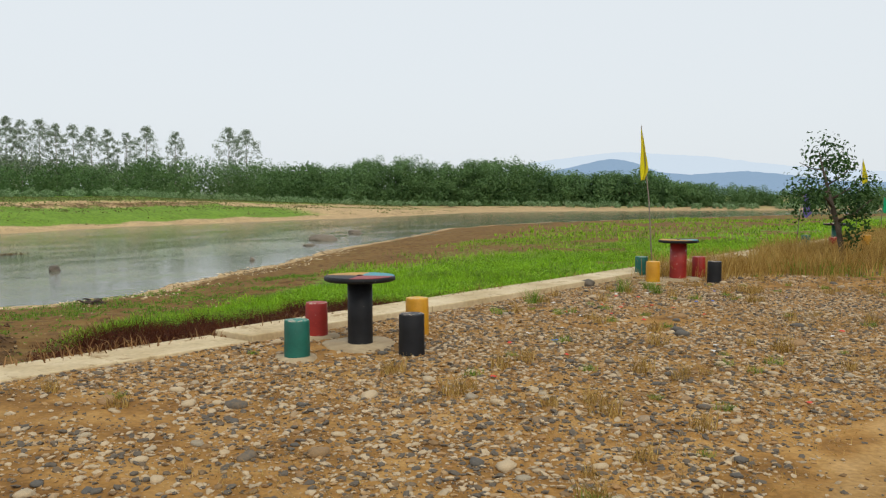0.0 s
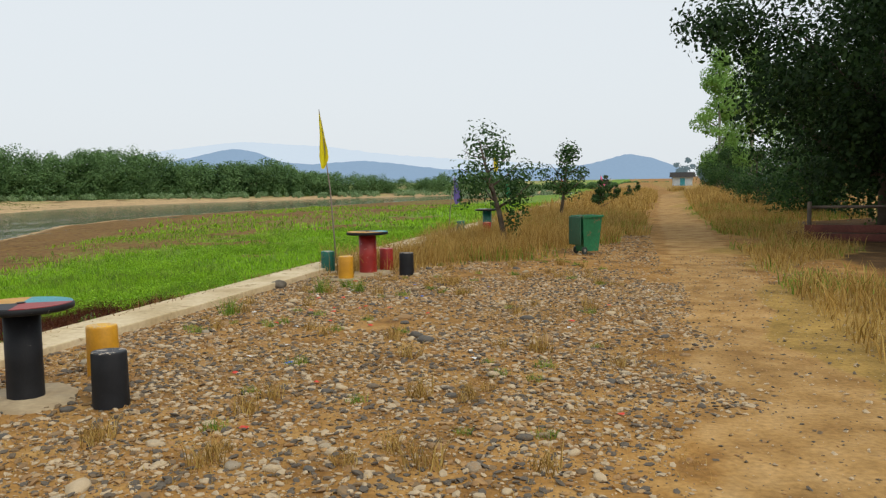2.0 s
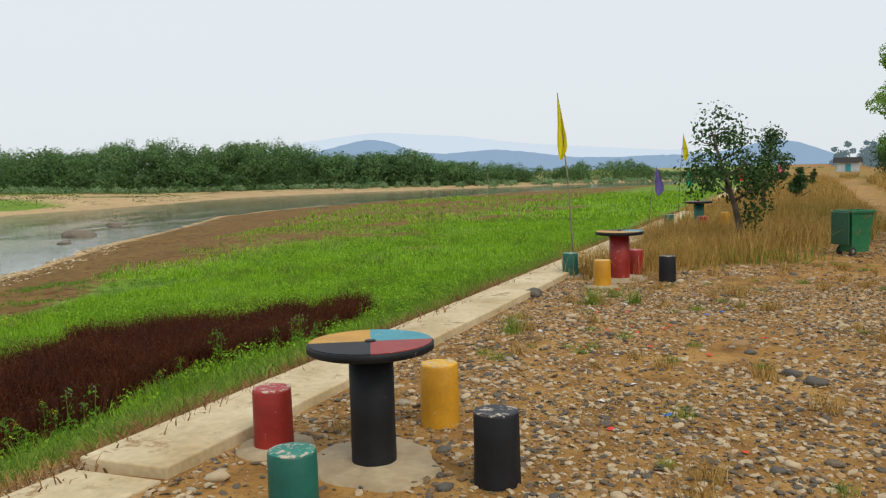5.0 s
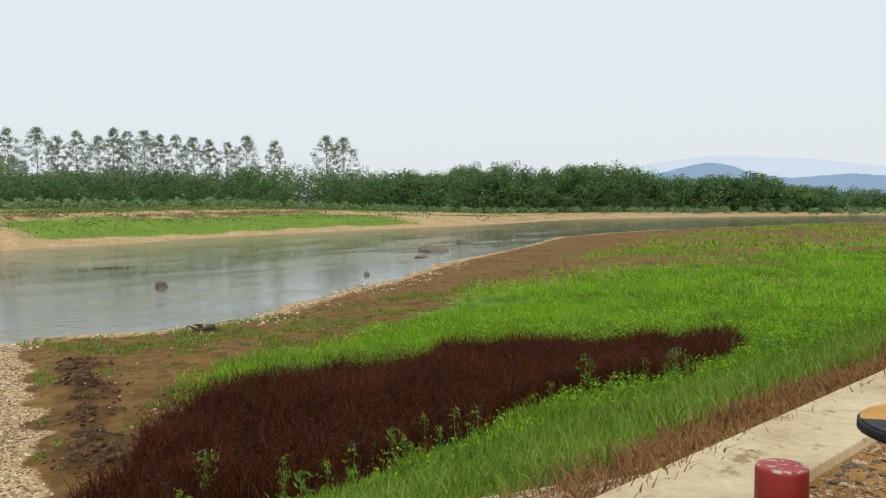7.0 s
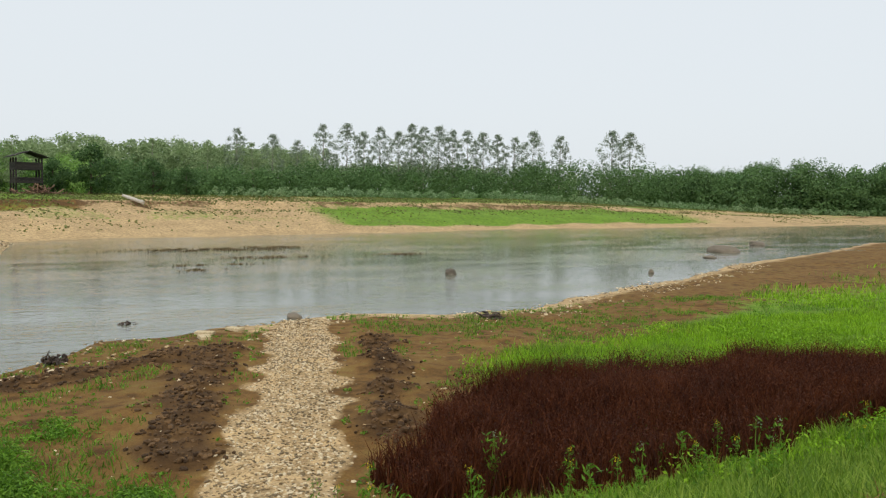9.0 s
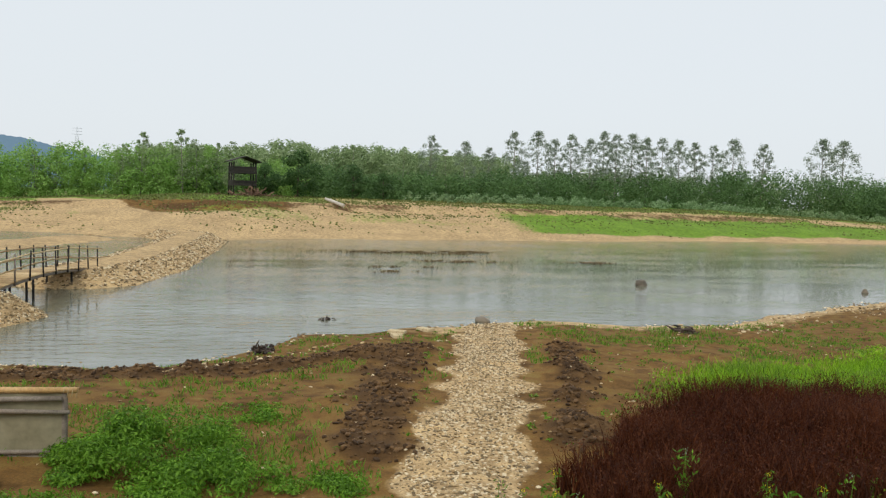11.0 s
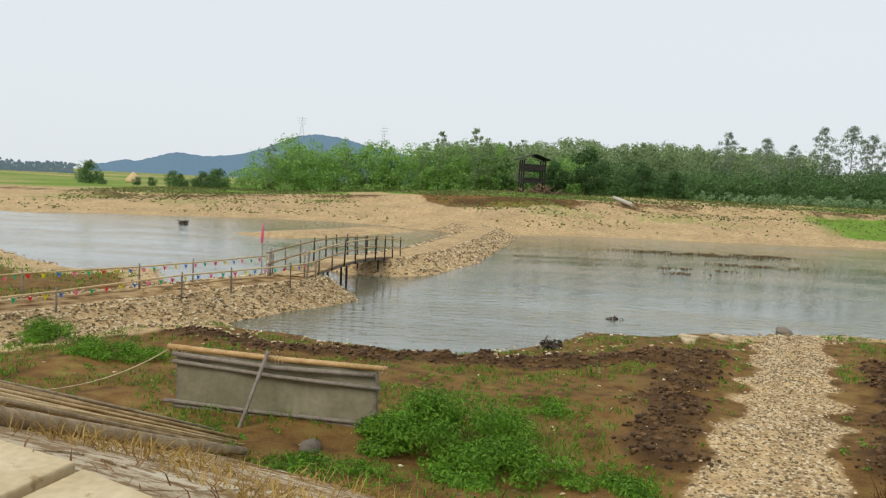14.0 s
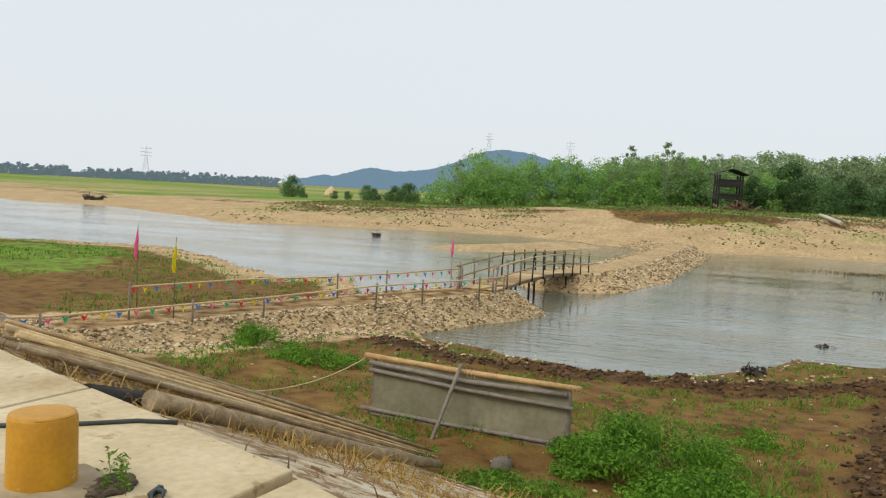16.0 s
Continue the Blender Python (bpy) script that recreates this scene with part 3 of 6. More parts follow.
SET = ("picnic set by the steps", "picnic set by the flag", "picnic set in the grass", "picnic set on the pad")
table(0, 0, 26.7, "black", ("blue", "yellow", "black", "red"), SET[0], "round table with four-colour top on a black pillar", 0.37)
stool(0.79, -0.1, "black", SET[0], h=0.42, r=0.126)
stool(-0.74, 0.08, "red", SET[0], foot=0.24, h=0.39)
stool(0.09, 0.82, "yellow", SET[0], h=0.43, r=0.128)
stool(0.0, -0.88, "green", SET[0], foot=0.22, h=0.38)
table(0, 8.45, 70, "red", ("black", "yellow", "yellow", "blue"), SET[1], "round table with painted top on a red pillar", 0.36, 0.15)
stool(-0.80, 8.62, "green", SET[1], foot=0.25, h=0.38)
stool(-0.10, 7.57, "yellow", SET[1], foot=0.24, h=0.39)
stool(0.13, 9.13, "red", SET[1], h=0.39)
stool(0.72, 8.34, "black", SET[1], h=0.38)
table(0.33, 18.95, 10, "green", ("black", "blue", "red", "black"), SET[2], "round table with dark top on a green pillar", 0.35, 0.13)
stool(-0.42, 18.7, "green", SET[2])
stool(0.5, 17.9, "red", SET[2])
stool(0.95, 19.7, "yellow", SET[2])
stool(-2.62, -7.2, "yellow", SET[3], r=0.15, h=0.35, z=0.06, foot=0.27, label="stout yellow painted concrete stool on a cement pad")


# ---- concrete pad and sloping revetment below the edge ----
def build_pad():
    pad = tagged(new("concrete_pad"), "cast concrete pad with a raised end", "pad", kind="structure")
    ys = [-6.3, -8.3, -10.4, -12.6, -15.0]
    for y1, y0 in zip(ys[:-1], ys[1:]):
        bm = bmesh.new()
        pts = [(float(edge(y1)) - 0.02, y1 - 0.01), (float(edge(y1)) + 2.1, y1 - 0.35), (float(edge(y0)) + 2.3, y0 - 0.3), (float(edge(y0)) - 0.02, y0 + 0.01)]
        f = bm.faces.new([bm.verts.new((*p, -0.12)) for p in pts])
        up = bmesh.ops.extrude_face_region(bm, geom=[f])
        for v in up["geom"]:
            if isinstance(v, bmesh.types.BMVert):
                v.co.z = 0.06
        bmesh.ops.recalc_face_normals(bm, faces=bm.faces)
        bmesh.ops.bevel(bm, geom=list(bm.edges), offset=0.015, segments=2, affect="EDGES", profile=0.5)
        part("slab", bm, CONCRETE, pad)
    bm = bmesh.new()
    pts = [(float(edge(-6.25)) - 0.02, -6.26), (float(edge(-4.0)) - 0.02, -4.0), (float(edge(-4.0)) + 1.3, -4.15), (float(edge(-6.25)) + 2.0, -6.6)]
    f = bm.faces.new([bm.verts.new((*p, -0.15)) for p in pts])
    up = bmesh.ops.extrude_face_region(bm, geom=[f])
    for v in up["geom"]:
        if isinstance(v, bmesh.types.BMVert):
            v.co.z = 0.036
    bmesh.ops.recalc_face_normals(bm, faces=bm.faces)
    bmesh.ops.bevel(bm, geom=list(bm.edges), offset=0.012, segments=2, affect="EDGES", profile=0.5)
    part("slab", bm, CONCRETE, pad)
    rev = tagged(new("revetment"), "worn pale concrete panels on the embankment slope", "revetment", kind="structure")
    rng = random.Random(11)
    y = -17.0
    while y < 0.4:
        for k in range(6):
            d0, d1 = 0.12 + k * 0.95, 0.12 + (k + 1) * 0.95 - 0.03
            bm = bmesh.new()
            vs = []
            for yy, dd in ((y, d0), (y + 0.97, d0), (y + 0.97, d1), (y, d1)):
                xx = float(edge(yy)) - dd
                zz = float(np.interp(dd, [0, 0.25, 6.0], [-0.06, -0.14, -2.25]))
                vs.append(bm.verts.new((xx, yy, zz + 0.012 + rng.uniform(-0.012, 0.012))))
            f = bm.faces.new(vs)
            up = bmesh.ops.extrude_face_region(bm, geom=[f])
            for v in up["geom"]:
                if isinstance(v, bmesh.types.BMVert):
                    v.co.z += 0.035
            bmesh.ops.recalc_face_normals(bm, faces=bm.faces)
            part("panel", bm, PANEL, rev)
        y += 1.0
    return pad


PANEL = mat("weathered_panel", [(0.36, 0.28, 0.17), (0.48, 0.39, 0.26), (0.57, 0.49, 0.36)], 1.6, 0.95, 0.5, 22, spread=0.3, wear=((0.22, 0.13, 0.05), 0.52))
BAMBOO = mat("weathered_bamboo", [(0.269, 0.171, 0.070), (0.470, 0.319, 0.140), (0.627, 0.473, 0.250)], 6, 0.65, 0.2, 40, spread=0.4)
TAN = mat("tan_bamboo", [(0.42, 0.25, 0.09), (0.55, 0.35, 0.15)], 5, 0.5, 0.15, 30)
GREYWOOD = mat("grey_wood", [(0.13, 0.105, 0.085), (0.22, 0.185, 0.15), (0.28, 0.24, 0.20)], 8, 0.9, 0.4, 40, spread=0.3)
DARKWOOD = mat("dark_timber", [(0.012, 0.011, 0.010), (0.035, 0.030, 0.026)], 3, 0.9, 0.3, 20, spread=0.3)
RAFTLOG = mat("raft_log", [(0.188, 0.134, 0.075), (0.312, 0.232, 0.138), (0.400, 0.317, 0.196)], 7, 0.9, 0.4, 40)
TARP = mat("grey_canvas", [(0.20, 0.18, 0.11), (0.29, 0.265, 0.175)], 2.0, 0.85, 0.3, 12, grain_mix=0.25)
ROPE = mat("jute_rope", [(0.45, 0.33, 0.17), (0.58, 0.45, 0.26)], 10, 0.9, 0.3, 80)
HOSE = mat("black_hose", [(0.02, 0.03, 0.028), (0.04, 0.055, 0.05)], 4, 0.4, 0.1, 30)
CLOTH = {k: leaf_mat(k + "_cloth", [c, tuple(min(1, v * 1.15) for v in c)], 2.0, 0.1, 0.8) for k, c in
         {"yellow": (0.72, 0.62, 0.02), "purple": (0.16, 0.13, 0.36), "green": (0.02, 0.42, 0.20), "pink": (0.85, 0.17, 0.34), "red": (0.70, 0.03, 0.04), "blue": (0.05, 0.20, 0.62)}.items()}
build_pad()


# ---- flags on poles ----
def flag(x, y, z, top, lean, key, length, width, group="flags along the bank", label=""):
    f = thing("flag", x, y, z, 0, label or "narrow %s cloth flag hanging from a thin pole" % key, "flag", group)
    h = top - z
    bm = tube(bmesh.new(), [(0, 0, -0.1), (lean[0] * 0.35, lean[1] * 0.35, h * 0.5), (lean[0], lean[1], h)], [0.016, 0.013, 0.008], 7)
    part("pole", bm, GREYWOOD, f)
    bm = bmesh.new()
    rng = random.Random(int(x * 13 + y * 7))
    rows, cols = 14, 6
    grid = []
    for i in range(rows + 1):
        s = i / rows
        w = width * (0.12 + 0.88 * min(1, s * 1.6) if s < 0.82 else (1 - (s - 0.82) / 0.18 * 0.85))
        row = []
        for j in range(cols + 1):
            u = j / cols
            fold = 0.05 * math.sin(u * 9 + s * 4 + rng.random() * 0.3) * min(1, s * 2)
            row.append(bm.verts.new((lean[0] + (u - 0.25) * w * 0.9 + 0.04 * s, lean[1] + (u - 0.25) * w * 0.4 + fold, h - 0.03 - s * length - 0.06 * u * (1 - s))))
        grid.append(row)
    for i in range(rows):
        for j in range(cols):
            bm.faces.new((grid[i][j], grid[i][j + 1], grid[i + 1][j + 1], grid[i + 1][j])).smooth = True
    part("cloth", bm, CLOTH[key], f)
    return f


flag(-0.9, 9.36, 0, 2.93, (-0.21, -0.16), "yellow", 1.05, 0.17)
flag(-1.25, 20.8, ground_z(-1.4, 20.8), 1.72, (0.25, -0.1), "purple", 0.85, 0.28)
flag(-1.2, 28.7, ground_z(-1.2, 28.7), 2.9, (0.2, 0), "yellow", 1.0, 0.22)
flag(-1.6, 35.7, ground_z(-1.7, 35.7), 1.5, (0.1, 0), "green", 0.8, 0.25)
flag(0.4, 44, 0, 1.7, (0.1, 0), "red", 0.9, 0.35)
flag(2.4, 53, 0, 1.8, (0.1, 0), "pink", 0.9, 0.35)
flag(-17.2, -17.1, ground_z(-17.2, -17.1), 0.02, (0.05, 0.05), "yellow", 0.86, 0.24, "flags at the causeway")
flag(-19.6, -20.1, ground_z(-19.6, -20.1), 0.12, (0.08, 0.03), "pink", 1.0, 0.2, "flags at the causeway")
flag(-30.3, -14.0, -2.8, -0.1, (0.03, 0.0), "pink", 0.85, 0.26, "flags at the causeway")


# ---- wheeled rubbish bin ----
def build_bin(x, y, turn):
    b = thing("wheeled_bin", x, y, 0.0, turn, "green plastic wheeled rubbish bin with its lid hanging open", "rubbish bin")
    green = mat("bin_plastic", [(0.012, 0.13, 0.055), (0.02, 0.19, 0.085)], 2, 0.45, 0.1, 20, wear=((0.16, 0.11, 0.06), 0.42))
    dark = mat("bin_lid_plastic", [(0.012, 0.07, 0.035), (0.02, 0.10, 0.05)], 2, 0.5, 0.1, 20)

    def tapered(lo, hi, z0, z1, wall=0.0):
        bm = bmesh.new()
        a = [bm.verts.new((sx * lo[0], sy * lo[1], z0)) for sx, sy in ((-1, -1), (1, -1), (1, 1), (-1, 1))]
        c = [bm.verts.new((sx * hi[0], sy * hi[1], z1)) for sx, sy in ((-1, -1), (1, -1), (1, 1), (-1, 1))]
        bm.faces.new(a[::-1])
        for i in range(4):
            bm.faces.new((a[i], a[(i + 1) % 4], c[(i + 1) % 4], c[i]))
        if wall:
            inn = [bm.verts.new((v.co.x * (1 - wall), v.co.y * (1 - wall), z1)) for v in c]
            dn = [bm.verts.new((v.co.x * (1 - wall), v.co.y * (1 - wall), z0 + 0.05)) for v in a]
            for i in range(4):
                j = (i + 1) % 4
                bm.faces.new((c[i], c[j], inn[j], inn[i]))
                bm.faces.new((inn[i], inn[j], dn[j], dn[i]))
            bm.faces.new(dn)
        else:
            bm.faces.new(c)
        return bm

    part("body", tapered((0.21, 0.19), (0.28, 0.26), 0.05, 0.74, 0.06), green, b)
    bm = bmesh.new()
    for lo, hi in (((-0.31, -0.29, 0.72), (0.31, -0.25, 0.765)), ((-0.31, 0.25, 0.72), (0.31, 0.29, 0.765)), ((-0.31, -0.25, 0.72), (-0.27, 0.25, 0.765)), ((0.27, -0.25, 0.72), (0.31, 0.25, 0.765))):
        box(bm, lo, hi, 0.008)
    part("rim", bm, green, b)
    bm = box(bmesh.new(), (-0.375, -0.27, 0.18), (-0.335, 0.27, 0.74), 0.015)
    part("lid", bm, dark, b, "darker lid hanging behind")
    for s in (-1, 1):
        bm = bmesh.new()
        tube(bm, [(-0.2, s * 0.2 - 0.02, 0.07), (-0.2, s * 0.2 + 0.02, 0.07)], 0.075, 16)
        wheel = part("wheel", bm, HOSE, b)
        bm = tube(bmesh.new(), [(-0.2, s * 0.2 - 0.026, 0.07), (-0.2, s * 0.2 + 0.026, 0.07)], 0.03, 12)
        part("hub", bm, GREYWOOD, wheel)
    return b


build_bin(3.55, 12.6, 35).scale = (0.84, 0.84, 1.06)


# ---- canvas screen on bamboo poles ----
def build_screen():
    z0 = -2.37
    s = thing("canvas_screen", -12.3, -8.0, z0, 0, "grey canvas windbreak stretched on bamboo poles and propped up", "screen")
    ax, ay, bx, by = -0.28, -1.74, 0.16, 1.74

    def pole(name, p, q, r, m, label="", bend=0.02):
        p, q = Vector(p), Vector(q)
        mid = (p + q) / 2 + Vector((0, 0, -bend))
        return part(name, tube(bmesh.new(), [p, p.lerp(mid, 0.5) , mid, mid.lerp(q, 0.5), q], [r * 1.05, r, r, r, r * 0.92], 10), m, s, label)

    def at(u, z, off=0.0):
        return (ax + (bx - ax) * u + off, ay + (by - ay) * u, z)

    pole("top_pole", at(-0.04, 1.03), at(1.04, 1.01), 0.048, TAN, "thick tan bamboo top pole")
    pole("upper_pole", at(-0.01, 0.93, 0.05), at(0.98, 0.90, 0.05), 0.04, GREYWOOD, "pale peeling upper pole", 0.05)
    pole("middle_pole", at(-0.01, 0.81, 0.05), at(1.01, 0.70, 0.05), 0.034, GREYWOOD, "", 0.03)
    pole("lower_pole", at(-0.05, 0.14, 0.05), at(0.97, 0.13, 0.05), 0.034, GREYWOOD)
    pole("foot_pole", at(0.0, 0.06, 0.02), at(0.99, 0.05, 0.02), 0.034, GREYWOOD)
    for u, r in ((0.01, 0.03), (0.985, 0.048)):
        pole("post", at(u, -0.12, -0.04), at(u, 1.04, -0.04), r, GREYWOOD, "", 0)
    pole("prop", at(0.42, 0.0, 0.95), at(0.47, 1.12, 0.04), 0.03, GREYWOOD, "slanting prop pole", 0)
    bm = bmesh.new()
    rows, cols = 10, 40
    g = [[bm.verts.new(at(0.015 + 0.97 * j / cols, 0.08 + (0.90 - 0.02) * i / rows, 0.012 * math.sin(j * 0.55 + i * 0.3) + 0.02 * math.sin(i / rows * 3.14) * math.sin(j * 0.17))) for j in range(cols + 1)] for i in range(rows + 1)]
    for i in range(rows):
        for j in range(cols):
            bm.faces.new((g[i][j], g[i][j + 1], g[i + 1][j + 1], g[i + 1][j])).smooth = True
    part("canvas", bm, TARP, s, "sagging grey canvas sheet")
    for u in (0.0, 0.49, 0.985):
        c = Vector(at(u, 0.98, 0.01))
        coil = [c + Vector((0.06 * math.cos(a), 0.006 * i, 0.075 * math.sin(a))) for i, a in enumerate([i * math.pi / 5 for i in range(31)])]
        part("lashing", tube(bmesh.new(), coil, 0.006, 5), ROPE, s, "coiled rope lashing")
    rope = thing("rope", -12.58, -9.85, z0 + 1.0, 0, "tan rope sagging from the screen to the slope", "rope")
    pts = [(4.3 * t, -1.3 * t, 0.42 * t - 0.75 * 4 * t * (1 - t) * 0.55) for t in [i / 16 for i in range(17)]]
    part("strand", tube(bmesh.new(), pts, 0.011, 6), ROPE, rope)


build_screen()


# ---- heap of bamboo poles on the slope ----
def build_raft():
    raft = thing("bamboo_heap", -8.5, -9.8, 0, 0, "heap of long weathered bamboo poles lying across the slope", "bamboo poles")
    rng = random.Random(5)

    def local(x, y, up):
        return Vector((x + 8.5, y + 9.8, ground_z(x, y) + up))

    for i in range(64):
        u = (i + rng.uniform(0, 1.0)) / 64
        slide = rng.uniform(-0.5, 0.15)
        a = (-4.95 - 1.9 * u + rng.uniform(-0.1, 0.1), -9.6 - 2.8 * u)
        b = (-9.8 - 0.6 * u + slide, -7.78 - 0.95 * u + rng.uniform(-0.08, 0.08))
        r = rng.uniform(0.016, 0.03)
        lift = 0.05 + 0.20 * math.sin(min(1, u * 1.15 + 0.1) * math.pi) * rng.random() ** 0.5
        pa, pb = local(*a, lift * 1.1 + 0.06), local(*b, lift * 0.7 + 0.04)
        pts = []
        for k in range(6):
            p = pa.lerp(pb, k / 5) + Vector((0, rng.uniform(-0.02, 0.02), 0.03 * math.sin(k * 0.63)))
            p.z = max(p.z, ground_z(p.x - 8.5, p.y - 9.8) + r + 0.02)
            pts.append(p)
        part("pole", tube(bmesh.new(), pts, [r, r, r * 0.96, r * 0.9, r * 0.82, r * 0.7], 7), BAMBOO if i % 4 else RAFTLOG, raft)
    front = [local(x, y, 0.12) for x, y in ((-4.75, -8.25), (-6.2, -8.05), (-8.0, -7.85), (-9.95, -7.65))]
    part("log", tube(bmesh.new(), front, [0.08, 0.08, 0.072, 0.055], 12), RAFTLOG, raft, "thick grey-brown log along the edge of the heap")
    for i in range(6):
        p = local(-4.5 - 0.24 * i, -8.42 - 0.10 * i, 0.07)
        part("stub", tube(bmesh.new(), [p + Vector((0.16, -0.05, 0.03)), p + Vector((-0.4, 0.04, -0.14))], [0.085, 0.075], 10), DARKWOOD, raft, "dark cut log end under the poles")
    log = thing("long_log", -10.4, -12.6, 0, 0, "long grey log lying along the foot of the slope", "log")
    pts = [Vector((x + 10.4, y + 12.6, ground_z(x, y) + 0.1)) for x, y in ((-9.6, -15.8), (-10.2, -13.8), (-10.8, -12), (-11.4, -10.4))]
    part("trunk", tube(bmesh.new(), pts, [0.12, 0.115, 0.105, 0.09], 12), GREYWOOD, log)
    hose = thing("hose", -3.5, -7.7, 0.06, 0, "dark rubber hose lying across the concrete pad", "hose")
    pts = [Vector(p) for p in ((-0.24, 0.42, 0.012), (-0.16, 0.2, 0.012), (0.1, -0.1, 0.012), (0.35, -0.5, 0.012), (0.5, -1.1, 0.012))]
    part("tube", tube(bmesh.new(), pts, 0.014, 8), HOSE, hose)


build_raft()


# ---- footbridge and causeway rails ----
def build_bridge():
    b = thing("footbridge", -34, -11.75, 0, 0, "narrow bamboo footbridge with plank deck and pole railings", "footbridge")
    p0, p1 = Vector((5.2, -0.68, -1.97)), Vector((-5.6, 0.72, -2.04))
    along_v = (p1 - p0)
    side = Vector((-along_v.y, along_v.x, 0)).normalized()
    rng = random.Random(8)

    def deck(t):
        return p0 + along_v * t + Vector((0, 0, 0.22 * math.sin(math.pi * t)))

    for i in range(48):
        t = (i + 0.5) / 48
        c = deck(t)
        bm = box(bmesh.new(), (-0.09, -0.66, -0.02), (0.09, 0.66, 0.02), 0.005)
        bm.transform(Matrix.Translation(c) @ Matrix.Rotation(math.atan2(along_v.y, along_v.x) + rng.uniform(-0.03, 0.03), 4, "Z"))
        part("plank", bm, BAMBOO, b)
    for s in (-1, 1):
        off = side * 0.66 * s
        part("stringer", tube(bmesh.new(), [deck(t) + off * 0.85 - Vector((0, 0, 0.09)) for t in (0, 0.25, 0.5, 0.75, 1)], 0.055, 8), GREYWOOD, b)
        for hgt in (0.45, 0.86):
            pts = [deck(t) + off + Vector((0, 0, hgt + rng.uniform(-0.03, 0.03))) for t in (-0.06, 0.14, 0.34, 0.55, 0.75, 1.0, 1.16)]
            part("rail", tube(bmesh.new(), pts, 0.028, 7), BAMBOO, b)
        for k in range(10):
            t = k / 9 * 1.14 - 0.03
            c = deck(t) + off
            tilt = Vector((rng.uniform(-0.06, 0.06), rng.uniform(-0.05, 0.05), 0))
            part("post", tube(bmesh.new(), [c - Vector((0, 0, 0.14)), c + tilt + Vector((0, 0, 0.98))], [0.034, 0.028], 7), DARKWOOD if k > 2 else GREYWOOD, b)
    for t in (0.22, 0.36, 0.42, 0.82):
        for s in (-0.5, 0.5):
            c = deck(t) + side * s
            part("pile", tube(bmesh.new(), [Vector((c.x + s * 0.2, c.y, -3.5)), c], [0.05, 0.045], 8), DARKWOOD, b)
    for s in (-0.75, 0.75):
        c = deck(-0.02) + side * s
        part("brace", tube(bmesh.new(), [Vector((c.x + 0.4, c.y, -2.9)), c + Vector((-0.1, 0, 0.9))], 0.035, 7), GREYWOOD, b)


build_bridge()


def build_rails():
    rng = random.Random(21)
    runs = {
        "near": [(-12.4, -18.6), (-13.4, -17.6), (-17.0, -16.4), (-19.0, -15.6), (-22.6, -13.9), (-24.5, -13.1), (-26.9, -11.9), (-28.7, -11.5)],
        "far": [(-16.4, -17.8), (-20.6, -17.5), (-23.5, -15.6), (-25.6, -14.8), (-29.4, -13.3)],
    }
    keys = ("red", "yellow", "blue", "pink", "green")
    for name, pts in runs.items():
        f = thing("pole_fence", pts[0][0], pts[0][1], 0, 0, "low bamboo pole fence hung with coloured pennants", "fence", "fences on the causeway")
        o = Vector((pts[0][0], pts[0][1], 0))
        tops = []
        for x, y in pts:
            g = ground_z(x, y)
            h = (-1.55 if x > -22 else -1.42) if name == "near" else (-1.2 if x > -18 else -1.35)
            tops.append(Vector((x, y, h)) - o)
            part("post", tube(bmesh.new(), [Vector((x, y, g - 0.15)) - o, Vector((x + rng.uniform(-0.04, 0.04), y, h + 0.1)) - o], [0.03, 0.025], 7), GREYWOOD, f)
        part("rail", tube(bmesh.new(), [t + Vector((0, 0, rng.uniform(-0.02, 0.02))) for t in tops], 0.026, 7), BAMBOO, f)
        if name == "near":
            part("rail", tube(bmesh.new(), [t - Vector((0, 0, 0.3 + rng.uniform(-0.03, 0.03))) for t in tops[4:]], 0.024, 7), BAMBOO, f)
        n = 0
        for a, c in zip(tops[:-1], tops[1:]):
            steps_n = int((c - a).length / 0.42)
            for i in range(steps_n):
                p = a.lerp(c, (i + 0.3) / steps_n)
                d = (c - a).normalized()
                bm = bmesh.new()
                w, hh = 0.09, 0.2
                q = [bm.verts.new(p + d * (-w) - Vector((0, 0, 0.03))), bm.verts.new(p + d * w - Vector((0, 0, 0.03))), bm.verts.new(p + d * rng.uniform(-0.03, 0.03) + Vector((rng.uniform(-0.03, 0.03), rng.uniform(-0.03, 0.03), -hh)))]
                m = bm.verts.new((q[0].co + q[1].co) / 2 + Vector((0.01, 0.02, -0.05)))
                bm.faces.new((q[0], m, q[2]))
                bm.faces.new((m, q[1], q[2]))
                part("pennant", bm, CLOTH[keys[n % 5]], f, keys[n % 5] + " pennant")
                n += 1


build_rails()


